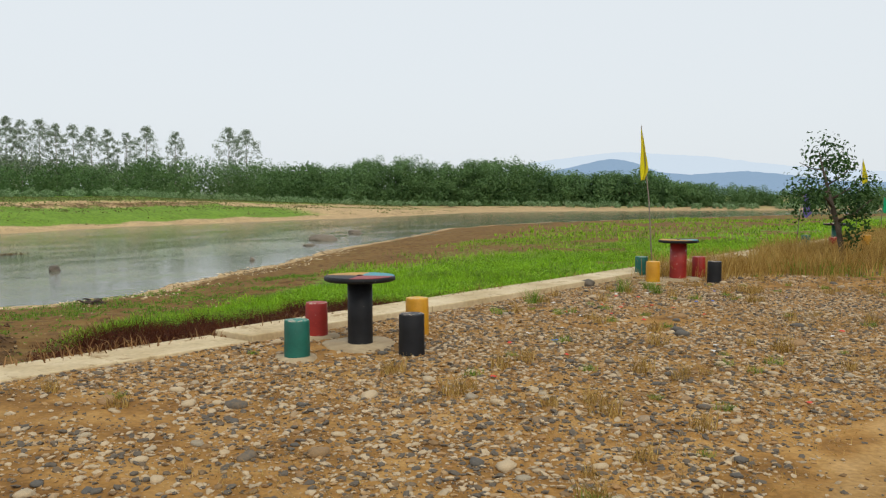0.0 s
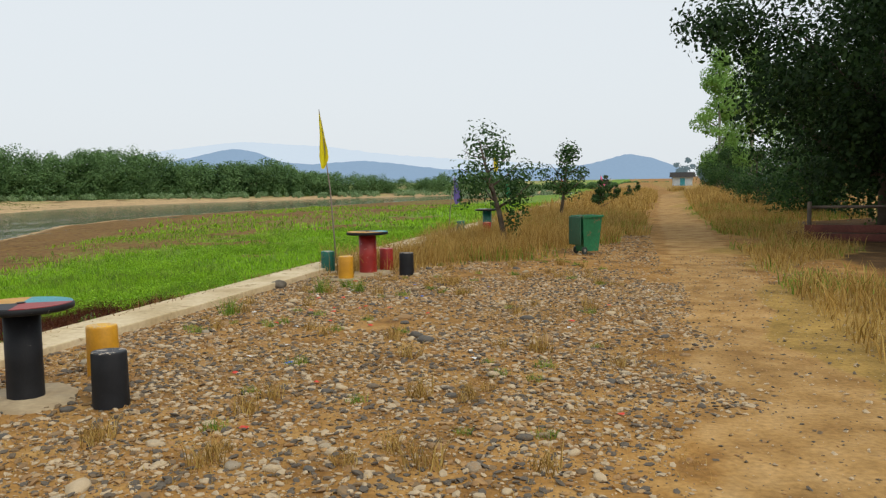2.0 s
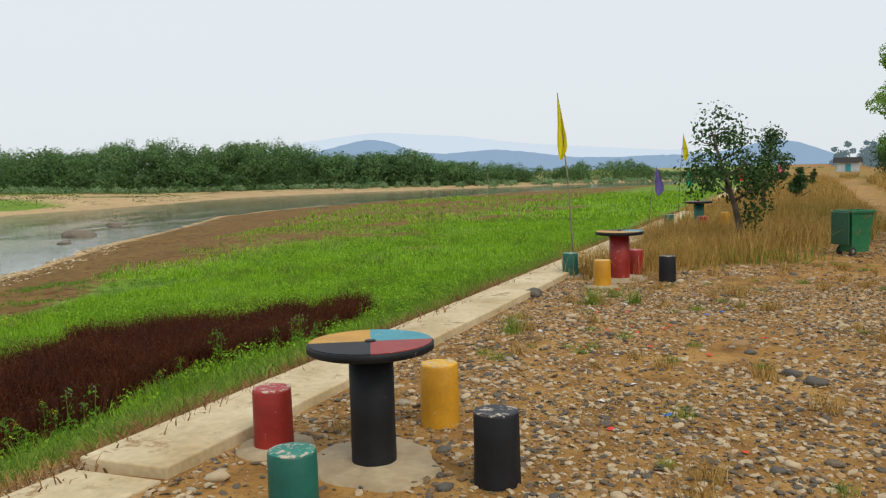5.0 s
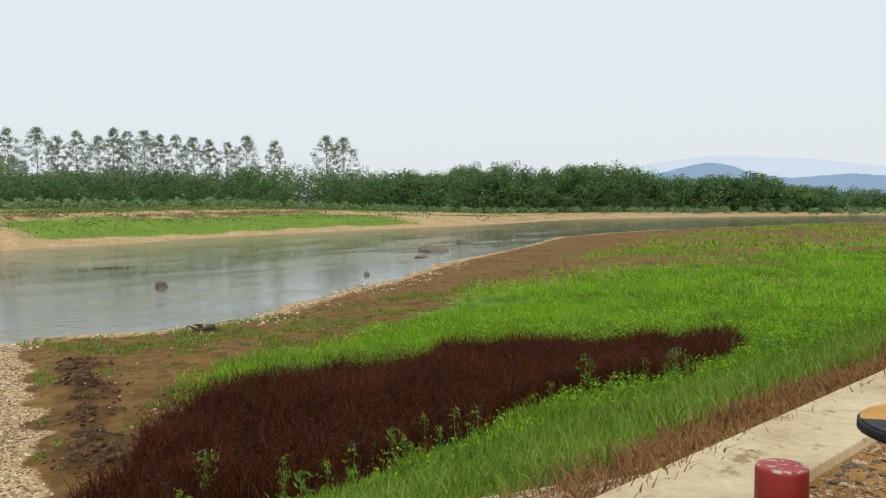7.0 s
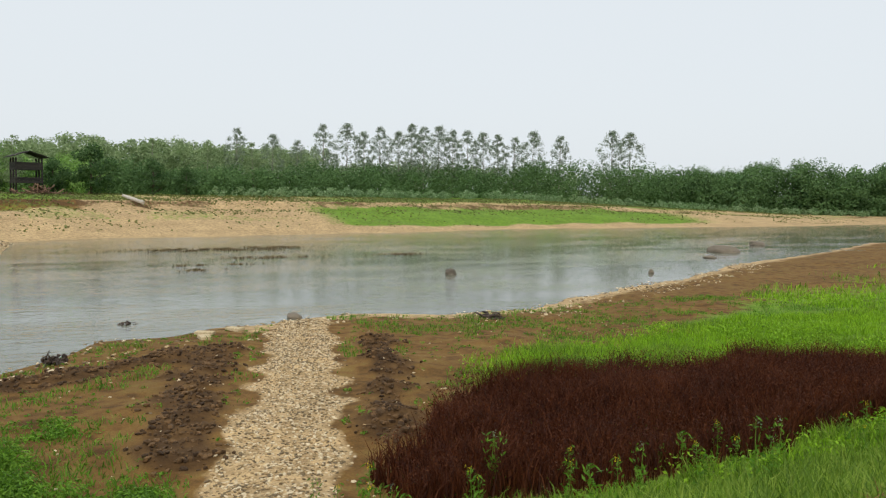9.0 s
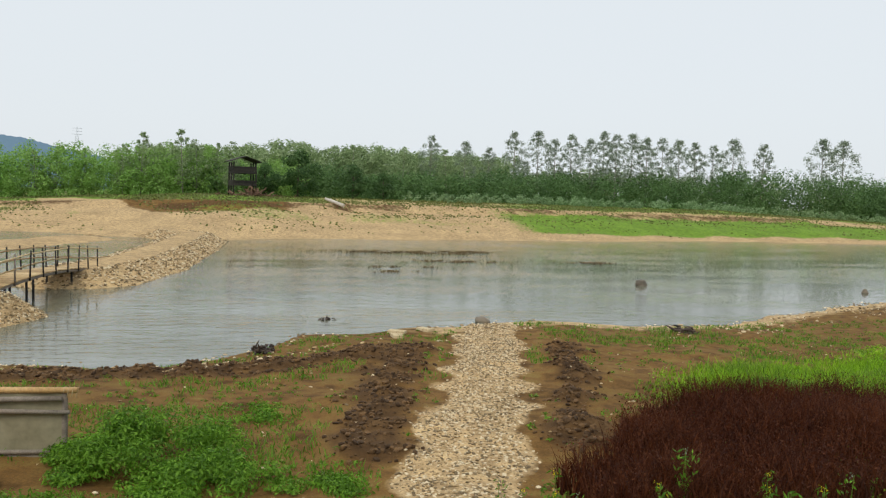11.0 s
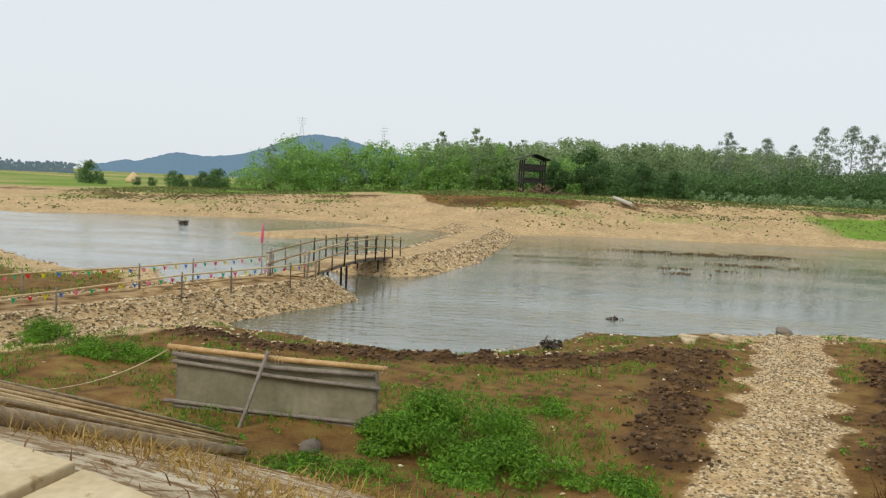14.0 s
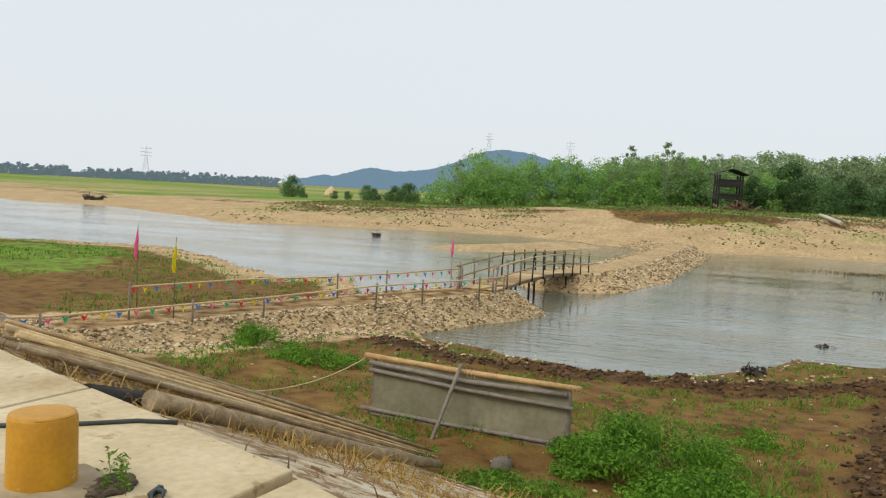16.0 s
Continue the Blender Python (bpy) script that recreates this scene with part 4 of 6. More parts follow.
# ---- watchtower on the far bank ----
def build_tower():
    x, y = -119, -3.4
    g = ground_z(x, y)
    t = thing("watchtower", x, y, g, 12, "derelict dark timber watchtower with a low gabled roof", "watchtower")
    h = 6.5 - g
    for sx in (-1.5, 0, 1.5):
        for sy in (-1.5, 1.5):
            part("leg", tube(bmesh.new(), [(sx * 1.03, sy * 1.03, -0.2), (sx, sy, h - 0.75)], 0.11, 8), DARKWOOD, t)
    floors = []
    for z0 in (1.45, 3.1):
        floors.append(part("floor", box(bmesh.new(), (-1.65, -1.65, z0), (1.65, 1.65, z0 + 0.14), 0.01), DARKWOOD, t))
    for deck_part, (z0, z1) in zip(floors, ((1.6, 2.2), (3.2, 4.1))):
        for k in range(3):
            zz = z0 + (z1 - z0) * k / 3
            for s in (-1, 1):
                part("board", box(bmesh.new(), (-1.6, s * 1.6 - 0.03, zz), (1.6, s * 1.6 + 0.03, zz + (z1 - z0) / 3 - 0.04), 0.005), DARKWOOD, deck_part)
                part("board", box(bmesh.new(), (s * 1.6 - 0.03, -1.55, zz), (s * 1.6 + 0.03, 1.55, zz + (z1 - z0) / 3 - 0.04), 0.005), DARKWOOD, deck_part)
    for s in (-1, 1):
        bm = bmesh.new()
        e = [(-2.15, s * 2.2, h - 0.75), (2.15, s * 2.2, h - 0.75), (2.15, 0, h), (-2.15, 0, h)]
        f = bm.faces.new([bm.verts.new(p) for p in e])
        up = bmesh.ops.extrude_face_region(bm, geom=[f])
        for v in up["geom"]:
            if isinstance(v, bmesh.types.BMVert):
                v.co.z += 0.1
        bmesh.ops.recalc_face_normals(bm, faces=bm.faces)
        part("roof", bm, DARKWOOD, t, "dark sheeted roof slope")
    wreck = thing("timber_heap", x + 1.2, y + 0.8, g, 0, "heap of broken reddish timber and brush", "timber heap")
    rng = random.Random(4)
    rust = mat("broken_timber", [(0.09, 0.05, 0.03), (0.19, 0.11, 0.07), (0.26, 0.17, 0.11)], 2, 0.9, 0.3, 20, spread=0.6)
    for i in range(70):
        c = Vector((rng.gauss(0.3, 0.6), rng.gauss(0.8, 1.6), 0))
        c.z = max(0.05, 1.0 - abs(c.y - 0.6) * 0.35) * rng.random()
        d = Vector((rng.gauss(0, 1), rng.gauss(0, 1), rng.gauss(0, 0.5))).normalized() * rng.uniform(0.4, 1.1)
        part("timber", tube(bmesh.new(), [c - d, c + d], rng.uniform(0.04, 0.11), 5), rust, wreck)


build_tower()


# ---- driftwood, stumps and stones in and by the river ----
def root_stump(x, y, size, z, seed, label, name="driftwood"):
    s = thing(name, x, y, z, seed * 40, label, "driftwood")
    rng = random.Random(seed)
    for k in range(34):
        a = rng.uniform(0, 6.28)
        p = Vector((rng.gauss(0, size * 0.35), rng.gauss(0, size * 0.2), size * rng.uniform(0.05, 0.4)))
        pts = [p.copy()]
        d = Vector((math.cos(a), math.sin(a), rng.uniform(-0.5, 0.6)))
        for j in range(4):
            p = p + d * size * 0.15
            d = (d + Vector((rng.gauss(0, 0.6), rng.gauss(0, 0.6), rng.gauss(-0.2, 0.5)))).normalized()
            pts.append(Vector((p.x, p.y, max(p.z, 0.02))))
        r = size * rng.uniform(0.04, 0.11)
        part("root", tube(bmesh.new(), pts, [r * 1.4, r, r * 0.8, r * 0.55, r * 0.25], 6), WETWOOD, s)
    return s


WETWOOD = mat("wet_driftwood", [(0.02, 0.015, 0.012), (0.06, 0.042, 0.03), (0.10, 0.07, 0.05)], 5, 0.8, 0.4, 30)
ROCK = mat("river_rock", [(0.10, 0.085, 0.065), (0.20, 0.165, 0.12)], 4, 0.9, 0.5, 30, spread=0.4)


def boulder(x, y, z, sx, sy, sz, label, name="boulder"):
    b = thing(name, x, y, z, 0, label, "rock")
    bm = bmesh.new()
    bmesh.ops.create_icosphere(bm, subdivisions=3, radius=1)
    for v in bm.verts:
        k = 1 + 0.28 * (noise.noise(v.co * 1.3 + Vector((x, y, 0))) + 0.5 * noise.noise(v.co * 3.1))
        v.co = Vector((v.co.x * sx * k, v.co.y * sy * k, v.co.z * sz * k))
    for f in bm.faces:
        f.smooth = True
    part("stone", bm, ROCK, b)
    return b


root_stump(-22.0, -3.2, 0.5, -2.75, 3, "dark tangled root stump washed up on the shore")
root_stump(-24.6, 10.8, 0.55, -2.75, 5, "black driftwood lying at the water's edge")
root_stump(-28.2, -0.9, 0.28, WATER - 0.05, 7, "small dark snag sticking out of the water")
root_stump(-68, -33, 0.7, WATER - 0.08, 9, "dark snag in the middle of the river")
root_stump(-96, -88, 2.2, WATER - 0.15, 12, "dark raft of brushwood stranded in the river")
boulder(-40.4, 17.3, WATER + 0.02, 0.34, 0.3, 0.32, "brown tree stump standing in the river", "river_stump")
boulder(-37.4, 29, WATER, 0.18, 0.18, 0.2, "small dark rock in shallow water")
boulder(-51, 48.5, WATER, 1.5, 1.1, 0.55, "low mound of brushwood and stones in the river", "brush_mound")
boulder(-58, 60, WATER, 0.9, 0.7, 0.4, "low stony mound in the river")
boulder(-46, 42, WATER, 0.6, 0.5, 0.18, "flat stone at the shallows")
boulder(-27.7, 4.6, WATER + 0.03, 0.38, 0.26, 0.14, "flat pale log end at the shore", "log_end")
boulder(-0.84, 6.53, 0.03, 0.13, 0.10, 0.08, "angular grey stone beside the kerb")
boulder(-10.9, -7.0, -2.3, 0.24, 0.15, 0.13, "reddish broken stone in the weeds")
for i, (x, y) in enumerate(((-24.0, 0.8), (-25.4, 2.0), (-25.0, 1.0))):
    b = thing("slab_piece", x, y, ground_z(x, y) + 0.05, 30 * i, "pale broken slab lying on the gravel shore", "slab")
    part("slab", box(bmesh.new(), (-0.28, -0.16, -0.05), (0.28, 0.16, 0.05), 0.02), CONCRETE, b)
paling = thing("pale_log", -102, 7.6, ground_z(-102, 7.6), 40, "bleached fallen log on the far bank", "log")
part("trunk", tube(bmesh.new(), [(-1.6, 0, 0.9), (0, 0, 0.5), (1.4, 0.1, 0.1)], [0.16, 0.2, 0.22], 9), mat("bleached_wood", [(0.45, 0.42, 0.36), (0.6, 0.56, 0.5)], 3), paling)


# ---- foliage helpers ----
def leaves(centres, sizes, rng, aspect=0.55):
    """Diamond-shaped leaves that face outwards and up, more or less, as points and faces. centres: points, or points and outward ways."""
    n = len(centres)
    up = rng.normal(size=(n, 3)) * 0.55 + np.array([0, 0, 0.45])
    up += centres[:, 3:6] if centres.shape[1] > 3 else rng.normal(size=(n, 3))
    centres = centres[:, :3]
    up /= np.linalg.norm(up, axis=1, keepdims=True) + 1e-9
    d = np.cross(up, rng.normal(size=(n, 3)))
    d /= np.linalg.norm(d, axis=1, keepdims=True) + 1e-9
    s = np.cross(up, d)
    L, W = sizes[:, None], sizes[:, None] * aspect
    v = np.stack([centres - d * L * 0.5, centres + s * W * 0.5 + up * W * 0.12, centres + d * L * 0.5, centres - s * W * 0.5 + up * W * 0.12], 1).reshape(-1, 3)
    f = np.arange(4 * n).reshape(n, 4)
    return v, f


def clumps(rng, blobs, per, hollow=0.45):
    """Points in blobs (x, y, z, rx, ry, rz), denser towards the skin."""
    out = []
    for x, y, z, rx, ry, rz in blobs:
        d = rng.normal(size=(per, 3))
        d /= np.linalg.norm(d, axis=1, keepdims=True)
        r = hollow + (1.08 - hollow) * rng.random((per, 1)) ** 0.7
        out.append(np.concatenate([np.array([x, y, z]) + d * r * np.array([rx, ry, rz]), d], 1))
    return np.concatenate(out)


def crown_blobs(rng, h, w, base, n, pointed=0.0, fine=1.0):
    """Blobs that make an uneven crown of height h above base and half-width w."""
    out = []
    for i in range(n):
        u = rng.random()
        taper = math.sin(math.pi * (0.12 + 0.83 * u)) * (1 - pointed * u)
        a, k = rng.random() * 6.28, rng.random() ** 0.5 * w * taper
        r = w * fine * rng.uniform(0.22, 0.42) * (1 - 0.4 * pointed * u)
        out.append((k * math.cos(a), k * math.sin(a), base + h * (0.08 + 0.86 * u), r, r, r * rng.uniform(0.7, 1.1)))
    return out


BARK = mat("bark", [(0.06, 0.045, 0.032), (0.13, 0.10, 0.075)], 4, 0.95, 0.6, 30)
PALEBARK = mat("pale_bark", [(0.22, 0.20, 0.17), (0.34, 0.31, 0.27)], 4, 0.95, 0.5, 30)
LEAF_DARK = leaf_mat("dark_leaves", [(0.012, 0.034, 0.010), (0.024, 0.058, 0.016), (0.045, 0.092, 0.026)], 0.5)
# albedo lifted above real foliage, partly in place of haze over the far bank
LEAF_MID = leaf_mat("wood_leaves", [(0.077, 0.152, 0.054), (0.116, 0.213, 0.072), (0.160, 0.273, 0.096)], 0.16, 0.3)
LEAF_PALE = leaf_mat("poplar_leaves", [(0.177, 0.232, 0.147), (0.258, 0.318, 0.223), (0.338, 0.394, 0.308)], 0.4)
# own pale green, raised further to take in the haze before the back woods
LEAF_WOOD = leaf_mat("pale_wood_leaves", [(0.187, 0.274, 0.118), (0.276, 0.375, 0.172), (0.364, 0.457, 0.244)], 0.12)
LEAF_BUSH = leaf_mat("bush_leaves", [(0.02, 0.055, 0.016), (0.04, 0.095, 0.025), (0.075, 0.15, 0.04)], 1.5)
LEAF_FRESH = leaf_mat("fresh_leaves", [(0.07, 0.165, 0.014), (0.125, 0.275, 0.022), (0.19, 0.37, 0.035)], 1.5)
LEAF_GREY = leaf_mat("reed_leaves", [(0.154, 0.265, 0.110), (0.242, 0.368, 0.176), (0.330, 0.448, 0.242)], 0.4)
LEAF_THICKET = leaf_mat("thicket_leaves", [(0.163, 0.311, 0.065), (0.244, 0.423, 0.098), (0.326, 0.511, 0.147)], 0.3, 0.3)
LEAF_OAK = leaf_mat("oak_leaves", [(0.042, 0.097, 0.034), (0.077, 0.155, 0.049), (0.119, 0.216, 0.072)], 0.4)
# bluish base plus emission: distance haze painted into the leaves of the farthest belt
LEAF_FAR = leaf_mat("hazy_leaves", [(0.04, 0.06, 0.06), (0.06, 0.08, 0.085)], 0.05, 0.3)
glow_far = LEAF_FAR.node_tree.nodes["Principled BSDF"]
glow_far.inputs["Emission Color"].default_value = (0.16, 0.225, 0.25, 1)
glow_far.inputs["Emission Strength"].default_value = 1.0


def limbs(bm, rng, h, r, count, reach, start=0.35, lean=(0, 0)):
    top = Vector((lean[0], lean[1], h))
    tube(bm, [(0, 0, -0.15), top * 0.33 + Vector((rng.gauss(0, 0.05), rng.gauss(0, 0.05), 0)), top * 0.66, top], [r * 1.25, r, r * 0.7, r * 0.2], 8)
    for k in range(count):
        u = start + (0.9 - start) * k / max(1, count - 1)
        a = k * 2.4 + rng.uniform(-0.5, 0.5)
        p = top * u
        q = p + Vector((math.cos(a), math.sin(a), rng.uniform(0.3, 0.9))) * reach * (1.1 - u * 0.6)
        m = p.lerp(q, 0.5) + Vector((0, 0, -0.05 * reach))
        tube(bm, [p, m, q], [r * (1 - u) * 0.75 + 0.01, r * (1 - u) * 0.45 + 0.008, 0.006], 6)


def make_tree(name, seed, h, w, base, blobs, per, size, leaf, bark, label, group, pointed=0.0, lean=(0, 0), r=0.12, extra=None, branches=9, hollow=0.45, fine=1.0):
    rng, nr = random.Random(seed), np.random.default_rng(seed)
    t = tagged(new(name), label, "tree", group)
    bm = bmesh.new()
    limbs(bm, rng, h * 0.93, r, branches, w * 0.75, base / h if h else 0.3, lean)
    part("trunk", bm, bark, t)
    bl = crown_blobs(rng, h - base, w, base, blobs, pointed, fine)
    bl = [(x + lean[0] * z / h, y + lean[1] * z / h, z, a, b, c) for x, y, z, a, b, c in bl]
    if extra:
        bl += extra
    pts = clumps(nr, bl, per, hollow)
    v, f = leaves(pts, size * nr.uniform(0.6, 1.3, len(pts)), nr)
    array_part("crown", v, f, leaf, t)
    return t


def place(ob, x, y, turn=0.0, scale=1.0, z=None):
    ob.matrix_basis = pose(x, y, ground_z(x, y) if z is None else z, 0, 0, turn) @ Matrix.Scale(scale, 4)
    return ob


def copies(ob, spots):
    for x, y, turn, s in spots:
        c = copy_thing(ob, pose(x, y, ground_z(x, y), 0, 0, turn))
        c.scale = (s, s, s)


# ---- small trees and bushes on the terrace ----
place(make_tree("young_tree", 31, 2.75, 1.25, 1.0, 20, 120, 0.10, LEAF_BUSH, BARK, "young broad-leaved tree with a leaning trunk in dry grass", "young trees on the terrace", 0.1, (-0.75, 0.5), 0.06,
                extra=[(0.25, -0.1, 0.95, 0.32, 0.3, 0.4), (0.1, 0.1, 0.55, 0.2, 0.2, 0.35)]), 1.65, 14.0)
place(make_tree("young_tree", 32, 2.75, 1.3, 1.0, 16, 130, 0.12, LEAF_BUSH, BARK, "young round-topped tree in dry grass", "young trees on the terrace", 0.1, (0.35, 0), 0.06), 1.75, 27.6)
sap = make_tree("young_tree", 33, 1.6, 0.7, 0.3, 10, 110, 0.12, LEAF_BUSH, BARK, "small leafy sapling in dry grass", "young trees on the terrace", 0.3, (0.1, 0), 0.04)
place(sap, 3.1, 33)
copies(sap, [(3.5, 46, 70, 0.8), (4.4, 52, 160, 0.7), (2.8, 60, 200, 1.2), (5.0, 66, 20, 0.8)])

# ---- shade trees east of the road ----
place(make_tree("shade_tree", 41, 10.5, 4.6, 0.8, 76, 800, 0.16, LEAF_DARK, BARK, "large dark-leaved shade tree beside the dirt road", "trees east of the road", 0.1, (0, 0), 0.2,
                extra=[(-3.2, 1.2, 5.4, 1.5, 1.3, 0.7), (-4.2, 1.6, 5.8, 1.2, 0.9, 0.5), (-2.6, 0.6, 7.4, 1.6, 1.3, 0.9), (-3.6, 1.0, 8.4, 1.5, 1.2, 0.8)], branches=14, hollow=0.2), 11.0, 18.4)
place(make_tree("shade_tree", 42, 10, 4.2, 0.6, 60, 720, 0.16, LEAF_DARK, BARK, "large dark-leaved shade tree beside the dirt road", "trees east of the road", 0.1, (0, 0), 0.2, branches=12, hollow=0.2), 13.4, 13.0)
place(make_tree("shade_tree", 43, 8.5, 3.4, 0.5, 40, 480, 0.17, LEAF_DARK, BARK, "dense dark-leaved tree in the roadside row", "trees east of the road", 0.1, (0, 0), 0.16, hollow=0.25), 13.2, 26.5)
place(make_tree("roadside_tree", 44, 7.5, 2.5, 0.3, 34, 330, 0.2, LEAF_MID, BARK, "leafy tree in the roadside row", "trees east of the road", 0.35, (0, 0), 0.12), 12.8, 36.5)
place(make_tree("roadside_tree", 45, 11.6, 2.6, 1.5, 46, 260, 0.22, LEAF_THICKET, PALEBARK, "tall pale-leaved poplar in the roadside row", "trees east of the road", 0.35, (0.2, 0), 0.14), 13.4, 62)
place(make_tree("roadside_tree", 46, 15.5, 3.6, 0.6, 60, 240, 0.3, LEAF_THICKET, PALEBARK, "tall pale-leaved poplar in the roadside row", "trees east of the road", 0.4, (0, 0), 0.14), 13.9, 90)
low = make_tree("roadside_bush", 47, 3.4, 2.2, 0.0, 24, 260, 0.15, LEAF_BUSH, BARK, "low leafy bush at the edge of the roadside trees", "bushes east of the road", 0.2, (0, 0), 0.05)
place(low, 11.4, 30)
copies(low, [(11.8, 40, 60, 0.9), (12.2, 50, 120, 1.0), (12.6, 62, 190, 1.0), (14.2, 84, 250, 1.3), (12.9, 22, 300, 1.0), (15.5, 100, 10, 1.6), (16.5, 17, 40, 1.3), (15.2, 8, 100, 1.4)])

# ---- far bank: poplars one by one, the rest as woods ----
def stand(az, away):
    """A spot on the far bank: compass angle from the terrace, and how far west."""
    return -away, -4 + (away + 0.6) / math.tan(radians(az))


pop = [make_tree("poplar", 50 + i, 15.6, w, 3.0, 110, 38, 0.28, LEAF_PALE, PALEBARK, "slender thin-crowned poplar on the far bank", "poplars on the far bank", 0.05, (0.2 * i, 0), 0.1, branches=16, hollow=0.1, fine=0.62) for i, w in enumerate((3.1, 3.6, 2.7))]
rows = (77.1, 74.8, 73.2, 71.4, 69.8, 68.6, 67.6, 66.3, 65.5, 64.6, 63.6, 62.6, 61.6, 60.5, 59.5, 58.4, 57.2, 55.4, 51.9, 50.7)
for i, az in enumerate(rows):
    x, y = stand(az, 158 + (-1) ** i * 2.0)
    s = (0.84, 0.76, 0.72, 0.93, 0.97, 0.86, 0.96, 0.88, 1.02, 0.97, 1.0, 0.95, 0.98, 0.94, 0.96, 0.92, 1.05, 1.0, 1.18, 1.15)[i]
    if i < 3:
        place(pop[i], x, y, i * 50, s)
    else:
        copies(pop[i % 3 if i < 18 else 1], [(x, y, i * 47, s)])
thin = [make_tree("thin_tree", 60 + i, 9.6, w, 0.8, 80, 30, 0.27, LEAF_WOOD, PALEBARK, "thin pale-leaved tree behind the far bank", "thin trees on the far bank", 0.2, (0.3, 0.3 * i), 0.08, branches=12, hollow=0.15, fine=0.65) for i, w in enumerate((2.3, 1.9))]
tall = ((107.4, 0.80), (106.3, 0.74), (105.4, 0.74), (102.2, 0.72), (101.0, 0.68), (99.4, 0.76), (97.2, 0.82), (96.1, 1.0), (95.0, 0.86), (93.5, 1.03), (92.6, 0.9), (91.3, 0.84), (90.5, 0.88), (82.5, 1.0), (79.0, 1.0), (76.0, 1.0))
for i, (az, s) in enumerate(tall):
    x, y = stand(az, 128 + (i % 3) * 2 if az > 90 else 146)
    if i < 2:
        place(thin[i], x, y, i * 30, s)
    else:
        copies(thin[i % 2], [(x, y, i * 61, s)])

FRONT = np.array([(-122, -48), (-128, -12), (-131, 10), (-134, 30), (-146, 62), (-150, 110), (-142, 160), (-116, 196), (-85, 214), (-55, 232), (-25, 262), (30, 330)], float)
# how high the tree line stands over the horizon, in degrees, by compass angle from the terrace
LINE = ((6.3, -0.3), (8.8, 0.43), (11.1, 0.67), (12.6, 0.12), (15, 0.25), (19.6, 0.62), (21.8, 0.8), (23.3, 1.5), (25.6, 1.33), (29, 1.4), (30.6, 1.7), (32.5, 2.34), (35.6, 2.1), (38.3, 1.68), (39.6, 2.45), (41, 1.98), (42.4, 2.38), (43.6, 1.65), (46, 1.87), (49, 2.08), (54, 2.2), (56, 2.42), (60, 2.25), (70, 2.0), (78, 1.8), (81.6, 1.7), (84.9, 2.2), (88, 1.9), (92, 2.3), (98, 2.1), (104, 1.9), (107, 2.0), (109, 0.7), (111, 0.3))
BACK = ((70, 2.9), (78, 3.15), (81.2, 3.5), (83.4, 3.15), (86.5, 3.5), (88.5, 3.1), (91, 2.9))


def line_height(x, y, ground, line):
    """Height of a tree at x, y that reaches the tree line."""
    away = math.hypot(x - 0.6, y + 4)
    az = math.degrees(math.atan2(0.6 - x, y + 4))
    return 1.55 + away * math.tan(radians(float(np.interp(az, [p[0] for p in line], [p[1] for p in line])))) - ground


def row_point(u):
    seg = np.concatenate([[0], np.cumsum(np.hypot(*np.diff(FRONT, axis=0).T))])
    return np.interp(u * seg[-1], seg, FRONT[:, 0]), np.interp(u * seg[-1], seg, FRONT[:, 1])


def dome_blobs(rng, h, w, n):
    """Blobs of a broad tree in a dense stand: a rounded crown, leafy down to the ground."""
    out = []
    for i in range(n):
        u = (i + rng.random()) / n
        k = w * math.sqrt(max(0.0, 1 - u ** 2.8)) * rng.uniform(0.5, 1.0)
        a = i * 2.4 + rng.uniform(-0.5, 0.5)
        r = w * rng.uniform(0.28, 0.46)
        out.append((k * math.cos(a), k * math.sin(a), max(0.3, (h - r * 0.8) * u), r, r, r * rng.uniform(0.7, 0.95)))
    return out


def build_woods(name, seed, count, depth, tall, width, per, size, leaf, label, span=(0, 1), blobs=7, line=None, vary=(0.88, 1.24)):
    nr, rng = np.random.default_rng(seed), random.Random(seed)
    allp = []
    for i in range(count):
        u = span[0] + (span[1] - span[0]) * (i + rng.random()) / count
        x, y = row_point(u)
        x, y = x - rng.uniform(*depth), y + rng.uniform(-3, 3) + (rng.uniform(*depth) * 0.5 if u > 0.55 else 0)
        g = ground_z(x, y)
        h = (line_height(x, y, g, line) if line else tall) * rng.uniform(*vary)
        if h < 0.8:
            continue
        w = min(width * rng.uniform(0.75, 1.3), h * 0.75)
        bl = [(x + a, y + b, g + c, r1, r2, r3) for a, b, c, r1, r2, r3 in dome_blobs(rng, h, w, blobs)]
        allp.append(clumps(nr, bl, per, 0.4))
    pts = np.concatenate(allp)
    v, f = leaves(pts, size * nr.uniform(0.6, 1.3, len(pts)), nr, 0.65)
    ob = array_part(name, v, f, leaf)
    return tagged(ob, label, "woods", kind="stuff")


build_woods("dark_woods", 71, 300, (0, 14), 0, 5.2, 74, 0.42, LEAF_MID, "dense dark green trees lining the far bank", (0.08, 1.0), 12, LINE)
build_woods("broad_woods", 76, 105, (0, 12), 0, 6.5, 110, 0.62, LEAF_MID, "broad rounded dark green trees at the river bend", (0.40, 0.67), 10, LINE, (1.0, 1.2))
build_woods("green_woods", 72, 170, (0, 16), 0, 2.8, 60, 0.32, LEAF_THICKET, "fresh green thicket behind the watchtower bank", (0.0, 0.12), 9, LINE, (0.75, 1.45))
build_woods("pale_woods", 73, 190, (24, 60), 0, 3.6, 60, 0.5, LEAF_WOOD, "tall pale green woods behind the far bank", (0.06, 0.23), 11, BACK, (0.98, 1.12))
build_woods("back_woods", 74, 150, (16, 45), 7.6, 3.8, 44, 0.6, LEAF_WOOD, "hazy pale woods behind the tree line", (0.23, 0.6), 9)
